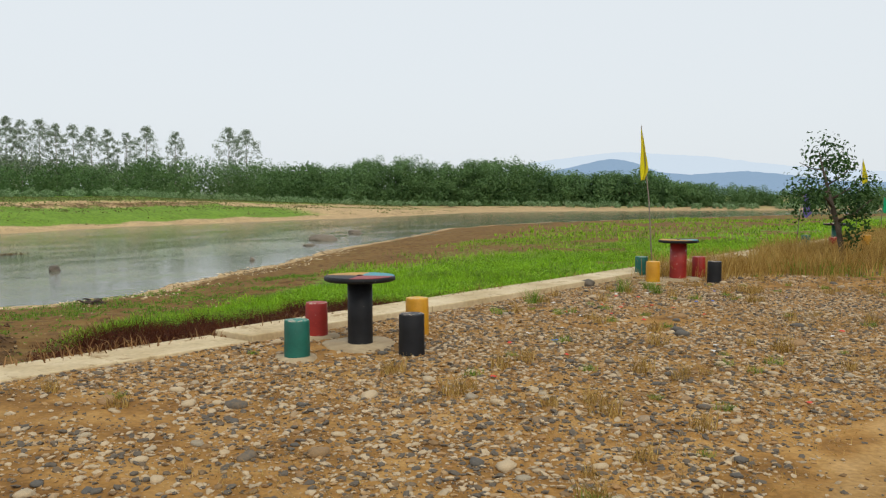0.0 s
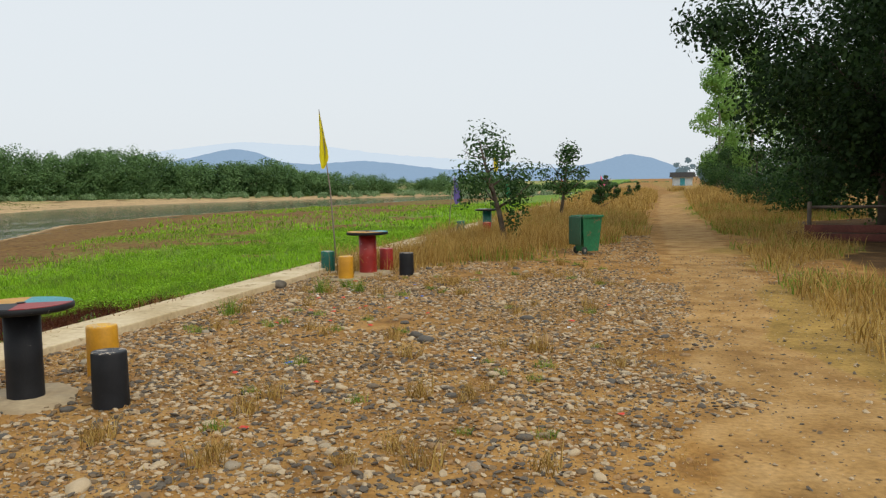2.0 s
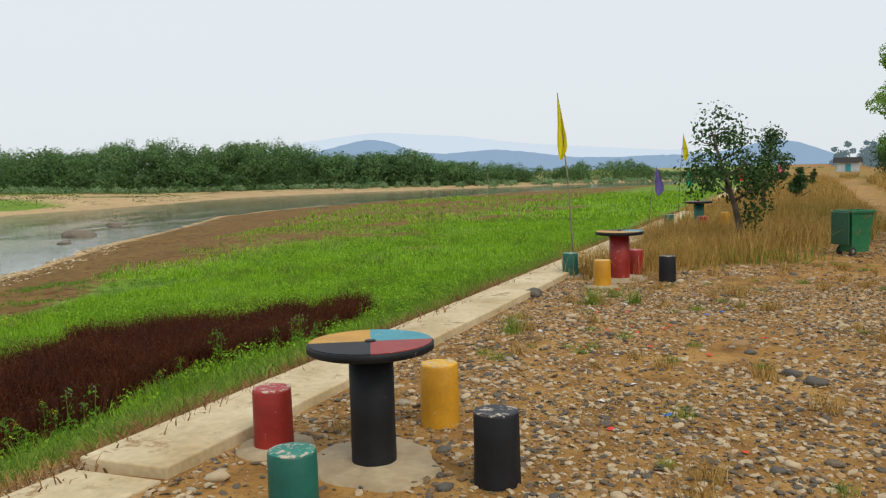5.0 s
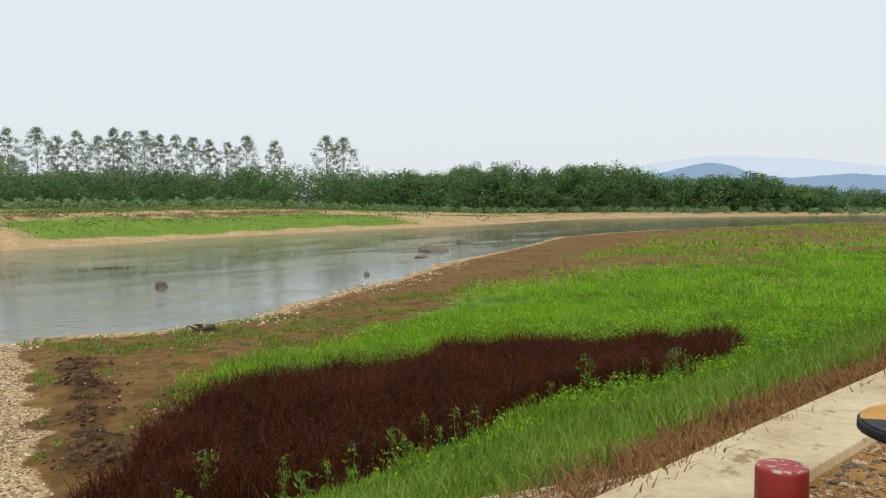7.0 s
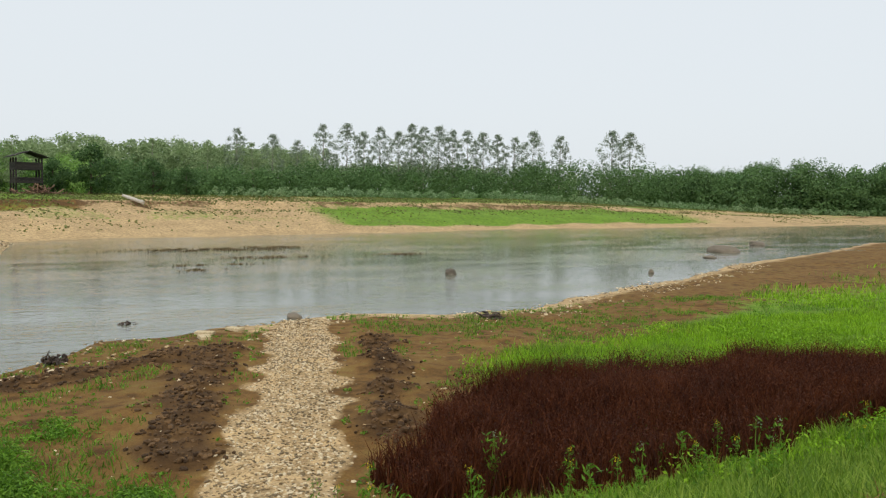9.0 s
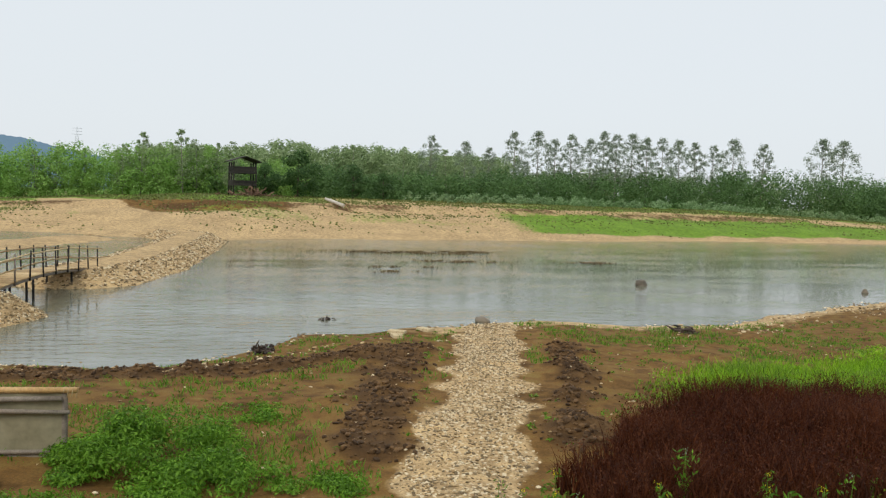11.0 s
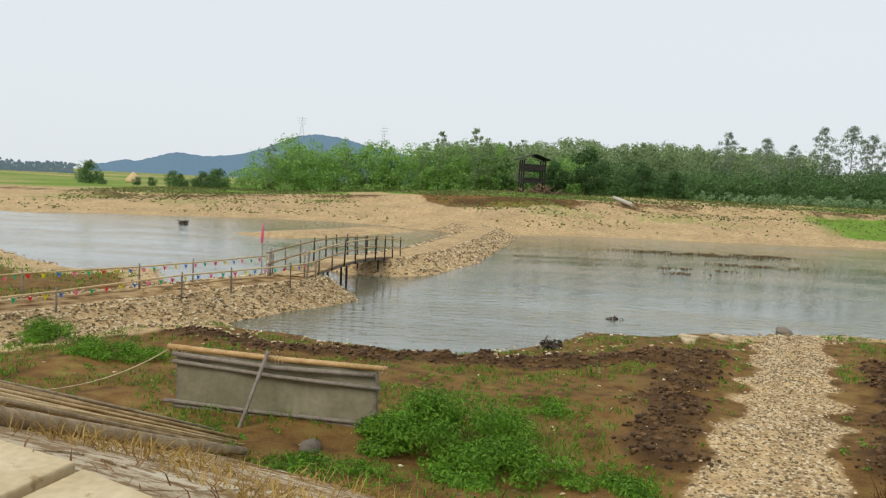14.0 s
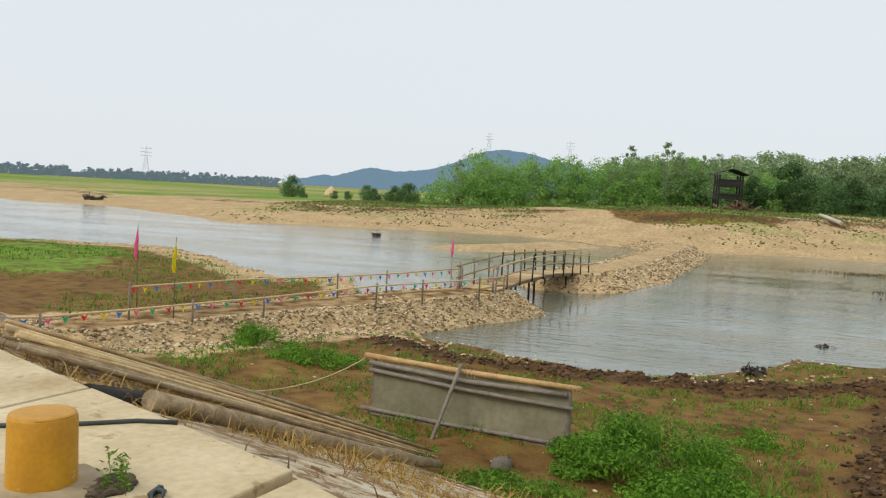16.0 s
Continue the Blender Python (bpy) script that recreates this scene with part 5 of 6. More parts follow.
build_woods("bank_scrub", 75, 260, (-12, -1), 1.5, 1.8, 36, 0.34, LEAF_GREY, "low grey-green reeds and scrub on the far bank", (0.16, 0.8), 6)
big_oak = make_tree("round_tree", 64, 6.6, 3.2, 0.3, 30, 170, 0.34, LEAF_OAK, BARK, "dark round-crowned tree on the far bank", "round trees on the far bank", 0.1, (0, 0), 0.15)
place(big_oak, -124, 4.6)
copies(big_oak, [(-124, -0.2, 50, 0.7), (-126, 13, 90, 0.75), (-128, 18, 140, 0.6), (-141, 164, 20, 1.25), (-128, 180, 80, 1.2), (-104, 205, 130, 1.25), (-96, 208, 190, 1.2)])
field_bush = make_tree("field_bush", 65, 4.0, 3.2, 0.0, 22, 90, 0.35, LEAF_MID, BARK, "dark round bush standing in the far field", "bushes in the far field", 0.1, (0, 0), 0.08)
place(field_bush, -148, -85)
copies(field_bush, [(-152, -88, 40, 0.6), (-137, -64, 90, 0.62), (-143, -80, 10, 0.35), (-128, -56, 160, 0.4), (-122, -52, 160, 0.45), (-126, -58, 20, 0.5), (-131, -61, 70, 0.45), (-135, -67, 120, 0.35), (-124, -54, 210, 0.6), (-140, -72, 300, 0.35), (-121, -50, 340, 0.7), (-130, -54, 10, 0.7)])


# ---- distance: hazy tree belts, hills and pylons ----
def far_belt():
    nr, rng = np.random.default_rng(81), random.Random(81)
    allp = []
    for i in range(150):
        az = radians(119.5 + 19 * (i + rng.random()) / 150)
        R = rng.uniform(455, 500)
        gap = 0.35 if 131.6 < math.degrees(az) < 132.6 else 1
        x, y = -R * math.sin(az), -4 + R * math.cos(az)
        h = rng.uniform(3.6, 5.6) * gap
        allp.append(clumps(nr, [(x + a, y + b, -2.0 + c, r1, r2, r3) for a, b, c, r1, r2, r3 in crown_blobs(rng, h + 1.2, 3.2, 0, 8, 0.4)], 26, 0.3))
    for i in range(60):
        x, y = 20 + i * 1.4 + rng.uniform(-2, 2), 240 + rng.uniform(-15, 25)
        allp.append(clumps(nr, [(x + a, y + b, c, r1, r2, r3) for a, b, c, r1, r2, r3 in crown_blobs(rng, rng.uniform(4, 7.5), 3, 0, 8, 0.4)], 30, 0.3))
    pts = np.concatenate(allp)
    v, f = leaves(pts, 1.1 * nr.uniform(0.6, 1.3, len(pts)), nr, 0.7)
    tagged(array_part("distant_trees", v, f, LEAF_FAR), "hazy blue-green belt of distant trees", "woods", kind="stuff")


far_belt()


def ridge(name, R, peaks, colour, glow, seed):
    """A hill range at distance R: heights above the horizon in degrees by azimuth. glow: emission colour that paints
    the haze.
    """
    az = np.linspace(peaks[0][0], peaks[-1][0], 160)
    el = np.interp(az, [p[0] for p in peaks], [p[1] for p in peaks])
    k = np.exp(-np.linspace(-2, 2, 9) ** 2)
    el = np.convolve(np.pad(el, 4, mode="edge"), k / k.sum(), "valid")
    el = el + (wave(az * 9, az * 0, 1.0, seed) - 0.5) * 0.06 + (wave(az * 30, az * 0, 1.0, seed + 1) - 0.5) * 0.035
    a = np.radians(az)
    rows_ = []
    for frac, rr in ((-0.6, R * 0.94), (0.0, R * 0.95), (0.6, R * 0.98), (1.0, R), (0.5, R * 1.05), (-0.5, R * 1.08)):
        z = 1.55 + np.tan(np.radians(np.maximum(el * frac if frac > 0 else el * 0 + frac, -1))) * rr
        rows_.append(np.stack([-rr * np.sin(a), rr * np.cos(a) - 4, z], 1))
    v = np.concatenate(rows_)
    n = len(az)
    i = np.arange(len(rows_) * n).reshape(len(rows_), n)
    f = np.stack([i[:-1, :-1], i[:-1, 1:], i[1:, 1:], i[1:, :-1]], -1).reshape(-1, 4)
    # near-black base; the blue of the air comes from emission, not from lighting
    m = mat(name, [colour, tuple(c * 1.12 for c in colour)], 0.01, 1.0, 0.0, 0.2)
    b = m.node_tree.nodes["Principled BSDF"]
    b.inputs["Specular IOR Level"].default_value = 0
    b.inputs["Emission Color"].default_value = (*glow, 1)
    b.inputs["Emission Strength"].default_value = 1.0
    ob = array_part(name, v, f, m)
    return tagged(ob, "hazy blue hills on the horizon", "hills", kind="structure")


# last colour of each range is its painted haze, paler when farther off
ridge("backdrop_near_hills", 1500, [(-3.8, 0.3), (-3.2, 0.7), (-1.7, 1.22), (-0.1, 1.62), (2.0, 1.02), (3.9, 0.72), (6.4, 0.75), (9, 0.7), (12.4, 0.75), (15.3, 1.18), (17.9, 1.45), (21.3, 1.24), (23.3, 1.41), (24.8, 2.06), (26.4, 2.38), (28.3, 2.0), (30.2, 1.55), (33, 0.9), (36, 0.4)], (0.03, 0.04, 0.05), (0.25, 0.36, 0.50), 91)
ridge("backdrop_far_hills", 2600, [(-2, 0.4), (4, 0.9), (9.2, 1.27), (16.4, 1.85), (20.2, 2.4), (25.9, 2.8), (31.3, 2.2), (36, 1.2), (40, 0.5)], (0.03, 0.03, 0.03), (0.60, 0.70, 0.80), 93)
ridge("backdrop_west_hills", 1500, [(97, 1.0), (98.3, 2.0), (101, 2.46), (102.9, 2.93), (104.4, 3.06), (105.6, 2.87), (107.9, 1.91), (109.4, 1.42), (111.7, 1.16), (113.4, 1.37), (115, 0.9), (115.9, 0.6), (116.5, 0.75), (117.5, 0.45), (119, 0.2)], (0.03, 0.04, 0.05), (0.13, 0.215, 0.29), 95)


def pylon(az, R, z0, z1, label):
    a = radians(az)
    x, y = -R * math.sin(a), R * math.cos(a) - 4
    p = thing("pylon", x, y, z0, az, label, "pylon", "pylons on the horizon")
    m = HAZESTEEL
    h = z1 - z0
    w = h * 0.12
    for sx in (-1, 1):
        for sy in (-1, 1):
            part("leg", tube(bmesh.new(), [(sx * w, sy * w, -0.5), (sx * w * 0.25, sy * w * 0.25, h * 0.7), (0, 0, h)], h * 0.006, 4), m, p)
    for u in (0.68, 0.8, 0.92):
        part("arm", tube(bmesh.new(), [(-w * 1.5, 0, h * u), (w * 1.5, 0, h * u)], h * 0.008, 4), m, p)
    for k in range(6):
        z0k, z1k = h * 0.11 * k, h * 0.11 * (k + 1)
        s0, s1 = w * (1 - 0.8 * k / 7), w * (1 - 0.8 * (k + 1) / 7)
        part("brace", tube(bmesh.new(), [(-s0, -s0, z0k), (s1, -s1, z1k)], h * 0.004, 4), m, p)
        part("brace", tube(bmesh.new(), [(s0, s0, z0k), (-s1, s1, z1k)], h * 0.004, 4), m, p)


# steel grey paled towards blue, so the haze is in the base colour
HAZESTEEL = mat("hazy_steel", [(0.34, 0.38, 0.42), (0.40, 0.44, 0.48)], 1, 0.8, 0, 5)
pylon(105.4, 1490, 70, 110.5, "hazy steel lattice pylon on the hilltop")
pylon(128.0, 620, 0.5, 22, "hazy steel lattice pylon beyond the field")
pylon(99.9, 1490, 59, 101, "hazy steel lattice pylon behind the woods")


def build_shed():
    s = thing("shed", 13.4, 146, 0, 0, "small white-walled shed with a dark pitched roof at the road's end", "shed")
    white = mat("shed_wall", [(0.42, 0.48, 0.52), (0.55, 0.60, 0.63)], 1, 0.9, 0.1, 8)
    part("wall", box(bmesh.new(), (-1.6, -1.5, -0.1), (1.6, 1.5, 1.5), 0.02), white, s)
    bm = bmesh.new()
    v = [bm.verts.new(p) for p in ((-2.1, -1.9, 1.45), (2.1, -1.9, 1.45), (2.1, 1.9, 1.45), (-2.1, 1.9, 1.45), (-2.1, 0, 2.3), (2.1, 0, 2.3))]
    for q in ((0, 1, 5, 4), (2, 3, 4, 5), (0, 4, 3), (1, 2, 5), (3, 2, 1, 0)):
        bm.faces.new([v[i] for i in q])
    part("roof", bm, DARKWOOD, s, "dark pitched roof")
    part("door", box(bmesh.new(), (-0.45, -1.56, -0.1), (0.35, -1.5, 1.25), 0.01), PAINT["blue"], s, "blue door")
    h = thing("thatched_hut", -194, -99, ground_z(-194, -99), 0, "small brown thatched hut in the far field", "hut")
    bm = lathe(bmesh.new(), [(2.0, 0), (1.9, 0.5), (1.2, 1.6), (0.1, 2.6)], 14)
    part("thatch", bm, BAMBOO, h)
    w = thing("low_wall", 10.4, 15.2, 0, -12, "low red-brown plank border under the shade trees", "border")
    red = mat("red_board", [(0.09, 0.025, 0.018), (0.15, 0.045, 0.03)], 3, 0.8, 0.3, 20)
    for k in range(2):
        part("board", box(bmesh.new(), (-2.0, -0.04, 0.04 + k * 0.2), (3.6, 0.04, 0.21 + k * 0.2), 0.01), red, w)
    for k in range(4):
        part("post", tube(bmesh.new(), [(-1.9 + k * 1.8, 0.07, -0.1), (-1.9 + k * 1.8, 0.07, 0.95)], 0.05, 7), BARK, w)
    part("rail", tube(bmesh.new(), [(-1.9, 0.1, 0.82), (3.5, 0.1, 0.86)], 0.035, 7), BARK, w)


build_shed()


# ---- grasses, weeds and stones ----
def blades(x, y, z, h, w, lean, rng):
    """Bent tapering blades: points and triangles."""
    n = len(x)
    a = rng.random(n) * 2 * math.pi
    cx, cy = np.cos(a), np.sin(a)
    b = rng.random(n) * 2 * math.pi
    lx, ly = np.cos(b) * lean * h, np.sin(b) * lean * h
    p = np.stack([x, y, z], 1)
    side = np.stack([cx * w, cy * w, np.zeros(n)], 1)
    mid = p + np.stack([lx * 0.35, ly * 0.35, h * 0.55], 1)
    tip = p + np.stack([lx, ly, h * (1 - 0.3 * lean)], 1)
    v = np.stack([p - side, p + side, mid - side * 0.7, mid + side * 0.7, tip], 1).reshape(-1, 3)
    i = np.arange(n)[:, None] * 5
    f = np.concatenate([i + [0, 1, 3], i + [0, 3, 2], i + [2, 3, 4]], 0)
    return v, f


def scatter(mask, x0, x1, y0, y1, n, rng, cut=0.5):
    """Random spots in a rectangle where the mask passes."""
    x, y = rng.uniform(x0, x1, n), rng.uniform(y0, y1, n)
    k = mask(x, y) > cut * (0.4 + rng.random(n) * 1.2)
    return x[k], y[k]


def grass(name, x, y, h, w, lean, leaf, label, seed, sink=0.02):
    rng = np.random.default_rng(seed)
    z = height(x, y) - sink
    hh = (h[0] + (h[1] - h[0]) * rng.random(len(x)) ** 1.3) * (0.45 + 0.75 * wave(x, y, 0.9, 83) + 0.35 * wave(x, y, 0.35, 84))
    v, f = blades(x, y, z, hh, w * (0.6 + 0.8 * rng.random(len(x))), lean * (0.3 + rng.random(len(x))), rng)
    return tagged(array_part(name, v, f, leaf), label, "grass", kind="stuff")


GRASS_LUSH = leaf_mat("lush_grass", [(0.134, 0.259, 0.014), (0.233, 0.432, 0.021), (0.338, 0.562, 0.031)], 0.5, 0.45)
GRASS_BANK = leaf_mat("bank_grass", [(0.094, 0.173, 0.018), (0.171, 0.286, 0.030), (0.286, 0.389, 0.060)], 0.8, 0.5)
GRASS_DRY = leaf_mat("dry_grass", [(0.252, 0.150, 0.036), (0.441, 0.275, 0.072), (0.567, 0.400, 0.128)], 0.7, 0.5)
GRASS_BROWN = leaf_mat("brown_grass", [(0.16, 0.075, 0.026), (0.27, 0.135, 0.05), (0.36, 0.21, 0.09)], 1.0, 0.5)
GRASS_FAR = leaf_mat("far_grass", [(0.13, 0.14, 0.045), (0.17, 0.21, 0.06), (0.25, 0.26, 0.10)], 0.3, 0.4)
GRASS_RED = leaf_mat("red_stalks", [(0.042, 0.010, 0.004), (0.084, 0.023, 0.009), (0.142, 0.044, 0.016)], 0.7, 0.5)

R = np.random.default_rng(101)
# dark red knotweed
x, y = scatter(red_mask, -15, -7.6, -0.5, 18.5, 84000, R, 0.6)
grass("red_weeds", x, y, (0.35, 0.72), 0.009, 0.5, GRASS_RED, "dense dark red-brown weeds on the river flat", 1)
pts = np.stack([x, y, height(x, y) + 0.25 + 0.38 * R.random(len(x))], 1)[:40000]
v, f = leaves(pts, R.uniform(0.03, 0.06, len(pts)), R, 0.4)
tagged(array_part("red_weed_leaves", v, f, GRASS_RED), "small dark red leaves of the weeds", "weeds", kind="stuff")


def lush(x, y):
    return green_mask(x, y) * (red_mask(x, y) < 0.2) * ((edge(y) - x) > 6.2) * (x > near_shore(y)) * (0.2 + 0.6 * wave(x, y, 3.0, 33) + 0.5 * wave(x, y, 9.0, 34))


for i, (x0, x1, y0, y1, n, h, w) in enumerate(((-20, -7, 2, 26, 90000, (0.10, 0.34), 0.011), (-36, -7, 24, 60, 60000, (0.14, 0.38), 0.024), (-50, -5, 58, 130, 30000, (0.2, 0.5), 0.06))):
    x, y = scatter(lush, x0, x1, y0, y1, n, R, 0.5)
    grass("lush_grass", x, y, h, w, 0.6, GRASS_LUSH, "bright green grass on the river flat", 10 + i)

# bushy herbs standing in lumps among the grass
x, y = scatter(lambda a, b: lush(a, b) * (wave(a, b, 4.0, 151) > 0.45), -24, -7, 2, 55, 2600, R, 0.45)
r = R.uniform(0.28, 0.66, len(x))
pts = clumps(R, [(a, b, ground_z(a, b) + 0.08, c, c * 1.1, c * 0.62) for a, b, c in zip(x, y, r)], 130, 0.5)
v, f = leaves(pts, R.uniform(0.05, 0.11, len(pts)), R, 0.5)
tagged(array_part("flat_herbs", v, f, GRASS_LUSH), "bushy bright green herbs in lumps on the river flat", "weeds", kind="stuff")


def olive(x, y):
    return green_mask(x, y) * (red_mask(x, y) < 0.2) * ((edge(y) - x) > 6.2) * (x > near_shore(y)) * (wave(x, y, 2.2, 133) * 0.6 + wave(x, y, 0.7, 134) * 0.4 > 0.59)


for i, (x0, x1, y0, y1, n, h, w) in enumerate(((-20, -7, 2, 26, 50000, (0.14, 0.42), 0.010), (-36, -7, 24, 60, 40000, (0.2, 0.48), 0.022), (-50, -5, 58, 130, 16000, (0.25, 0.55), 0.06))):
    x, y = scatter(olive, x0, x1, y0, y1, n, R, 0.5)
    grass("olive_grass", x, y, h, w, 0.9, GRASS_BANK, "rougher olive grass in patches on the river flat", 110 + i)


def far_green(x, y):
    d = far_shore(y) - x
    return (d > 3) * (along(x, y, FAR_CAUSEWAY) > 4) * np.clip((d - 3) / 20, 0.35, 1) * (wave(x, y, 6.0, 141) * 0.9 + wave(x, y, 1.6, 142) * 0.7)


x, y = scatter(far_green, -135, -38, -60, 150, 190000, R, 0.62)
grass("far_bank_grass", x, y, (0.08, 0.26), 0.13, 0.9, GRASS_FAR, "dull green grass and weeds on the far bank", 120)


def bank(x, y):
    return band(edge(y) - x + (wave(x, y, 0.9, 36) - 0.5) * 0.8, 1.5, 7.2, 0.5) * (red_mask(x, y) < 0.3) * np.clip((y + 2.5) / 3, 0, 1) * (0.5 + 0.7 * wave(x, y, 1.2, 35))


x, y = scatter(bank, -9.5, -1.5, -3, 34, 90000, R, 0.55)
grass("bank_grass", x, y, (0.08, 0.34), 0.009, 0.6, GRASS_BANK, "rough green grass on the embankment slope", 20)


def verge(x, y):
    return band(edge(y) - x, 0.02, 1.5, 0.3) * np.clip((y + 5) / 3, 0.2, 1)


x, y = scatter(verge, -7, 0.2, -16, 34, 150000, R, 0.45)
grass("brown_verge", x, y, (0.06, 0.26), 0.007, 1.0, GRASS_BROWN, "dead brown grass along the kerb", 21)


def straw(x, y):
    return band(edge(y) - x, 0.4, 5.5, 0.3) * (y < 0.5) * (wave(x, y, 0.7, 41) * 0.6 + wave(x, y, 2.0, 42) * 0.4 > 0.5)


x, y = scatter(straw, -14, -2, -16, 0.5, 46000, R, 0.5)
grass("slope_straw", x, y, (0.04, 0.24), 0.006, 1.9, GRASS_DRY, "dry straw and dead weeds on the slope", 22, -0.03)


def sparse(x, y):
    d = edge(y) - x
    return (d > 6) * (x > near_shore(y) + 0.5) * (track_mask(x, y) < 0.1) * (mud_mask(x, y) < 0.25) * (along(x, y, NEAR_CAUSEWAY) > 2.4) * (wave(x, y, 1.6, 43) * 0.6 + wave(x, y, 0.5, 44) * 0.4 > 0.5)


x, y = scatter(sparse, -27, -7, -17, 26, 120000, R, 0.5)
grass("flat_weeds", x, y, (0.05, 0.2), 0.011, 0.8, LEAF_FRESH, "low patchy weeds on the muddy flat", 23)


# low leafy plants on the bare soil
x, y = scatter(lambda a, b: ((edge(b) - a) > 6) * (a > near_shore(b) + 0.5) * (track_mask(a, b) < 0.1) * (mud_mask(a, b) < 0.6) * (green_mask(a, b) < 0.5) * (along(a, b, NEAR_CAUSEWAY) > 2.4) * (0.3 + 0.7 * wave(a, b, 1.3, 143)), -27, -7, -19, 22, 5200, R, 0.6)
r = R.uniform(0.05, 0.16, len(x))
pts = clumps(R, [(a, b, float(h) + 0.015, c, c, c * 0.45) for a, b, c, h in zip(x, y, r, height(x, y))], 16, 0.3)
v, f = leaves(pts, R.uniform(0.03, 0.075, len(pts)), R, 0.5)
tagged(array_part("soil_weeds", v, f, LEAF_FRESH), "small leafy weeds dotted over bare soil", "weeds", kind="stuff")


def left_green(x, y):
    return (x > near_shore(y) + 2) * ((edge(y) - x) > 6) * (wave(x, y, 2.6, 45) > 0.5)


x, y = scatter(left_green, -42, -12, -48, -19, 26000, R, 0.6)
grass("spit_grass", x, y, (0.06, 0.2), 0.02, 0.8, LEAF_FRESH, "short green grass on the gravel spit", 24)


def drygrass(x, y):
    return dry_mask(x, y) * (0.3 + 0.9 * wave(x, y, 1.5, 46)) * (road_mask(x, y) < 0.1)


for i, (x0, x1, y0, y1, n, h, w) in enumerate(((-1, 5, 7, 30, 60000, (0.15, 0.62), 0.006), (-1, 7, 30, 90, 30000, (0.3, 0.7), 0.016), (6.5, 13, 2, 40, 50000, (0.10, 0.4), 0.008), (7, 16, 40, 95, 20000, (0.3, 0.8), 0.02))):
    x, y = scatter(drygrass, x0, x1, y0, y1, n, R, 0.5)
    grass("dry_grass", x, y, h, w, 0.55, GRASS_DRY, "tall straw-coloured dry grass on the terrace", 30 + i)
x, y = scatter(lambda a, b: (a > edge(b) + 0.7) * (wave(a, b, 1.1, 48) > 0.5) * (road_mask(a, b) < 0.4), -1, 5.2, -5, 10, 60000, R, 0.6)
grass("ground_straw", x, y, (0.015, 0.08), 0.0022, 1.4, GRASS_DRY, "short bits of dry straw on the gravel", 37)
x, y = scatter(lambda a, b: (wave(a, b, 1.8, 49) > 0.5) * dry_mask(a, b), 6.5, 13, 2, 40, 20000, R, 0.5)
grass("roadside_grass", x, y, (0.1, 0.35), 0.008, 0.6, GRASS_BANK, "green grass among the dry roadside grass", 38)
x, y = scatter(lambda a, b: (wave(a, b, 2.2, 47) > 0.58) * dry_mask(a, b), -0.5, 5, 9, 30, 16000, R, 0.5)
grass("green_undergrowth", x, y, (0.1, 0.4), 0.008, 0.5, GRASS_BANK, "green weeds among the dry grass", 36)


# tufts on the gravel, each a plant of its own
def tuft(name, seed, n, spread, h, w, leaf, label):
    rng = np.random.default_rng(seed)
    r, a = spread * rng.random(n) ** 0.7, rng.random(n) * 6.283
    v, f = blades(r * np.cos(a), r * np.sin(a), np.full(n, -0.02), h * (0.4 + 0.6 * rng.random(n)), w * np.ones(n), 0.3 + 0.6 * rng.random(n), rng)
    t = tagged(new(name), label, "grass tuft", "grass tufts on the gravel")
    array_part("foliage", v, f, leaf, t)
    return t


dry_tuft = tuft("grass_tuft", 1, 70, 0.085, 0.2, 0.0026, GRASS_DRY, "small tuft of dry straw-coloured grass on gravel")
green_tuft = tuft("grass_tuft", 2, 70, 0.11, 0.14, 0.003, GRASS_BANK, "small tuft of green grass on gravel")
tall_tuft = tuft("grass_tuft", 3, 90, 0.12, 0.34, 0.0035, GRASS_BANK, "tall green tuft of grass on gravel")
place(dry_tuft, 1.2, -0.9)
place(green_tuft, 1.6, 1.4)
place(tall_tuft, -0.35, 4.0)
rr = random.Random(77)
copies(tall_tuft, [(0.1, 6.0, 40, 1.1), (0.25, 6.6, 130, 0.8), (0.55, 6.2, 200, 0.9)])
spots = [(rr.uniform(-0.6, 4.4), rr.uniform(-4.2, 11)) for _ in range(230)]
for i, (x, y) in enumerate(spots):
    if min(math.hypot(x - a, y - b) for a, b in ((0, 0), (0.79, -0.1), (-0.74, 0.08), (0.09, 0.82), (0, -0.88), (0, 8.45), (0.72, 8.34), (-0.1, 7.57))) < 0.3:
        continue
    if wave(x, y, 1.6, 51) > 0.45:
        copies(dry_tuft if i % 5 < 3 else green_tuft, [(x, y, rr.uniform(0, 360), rr.uniform(0.6, 1.5) if i % 5 < 3 else rr.uniform(0.5, 1.0))])


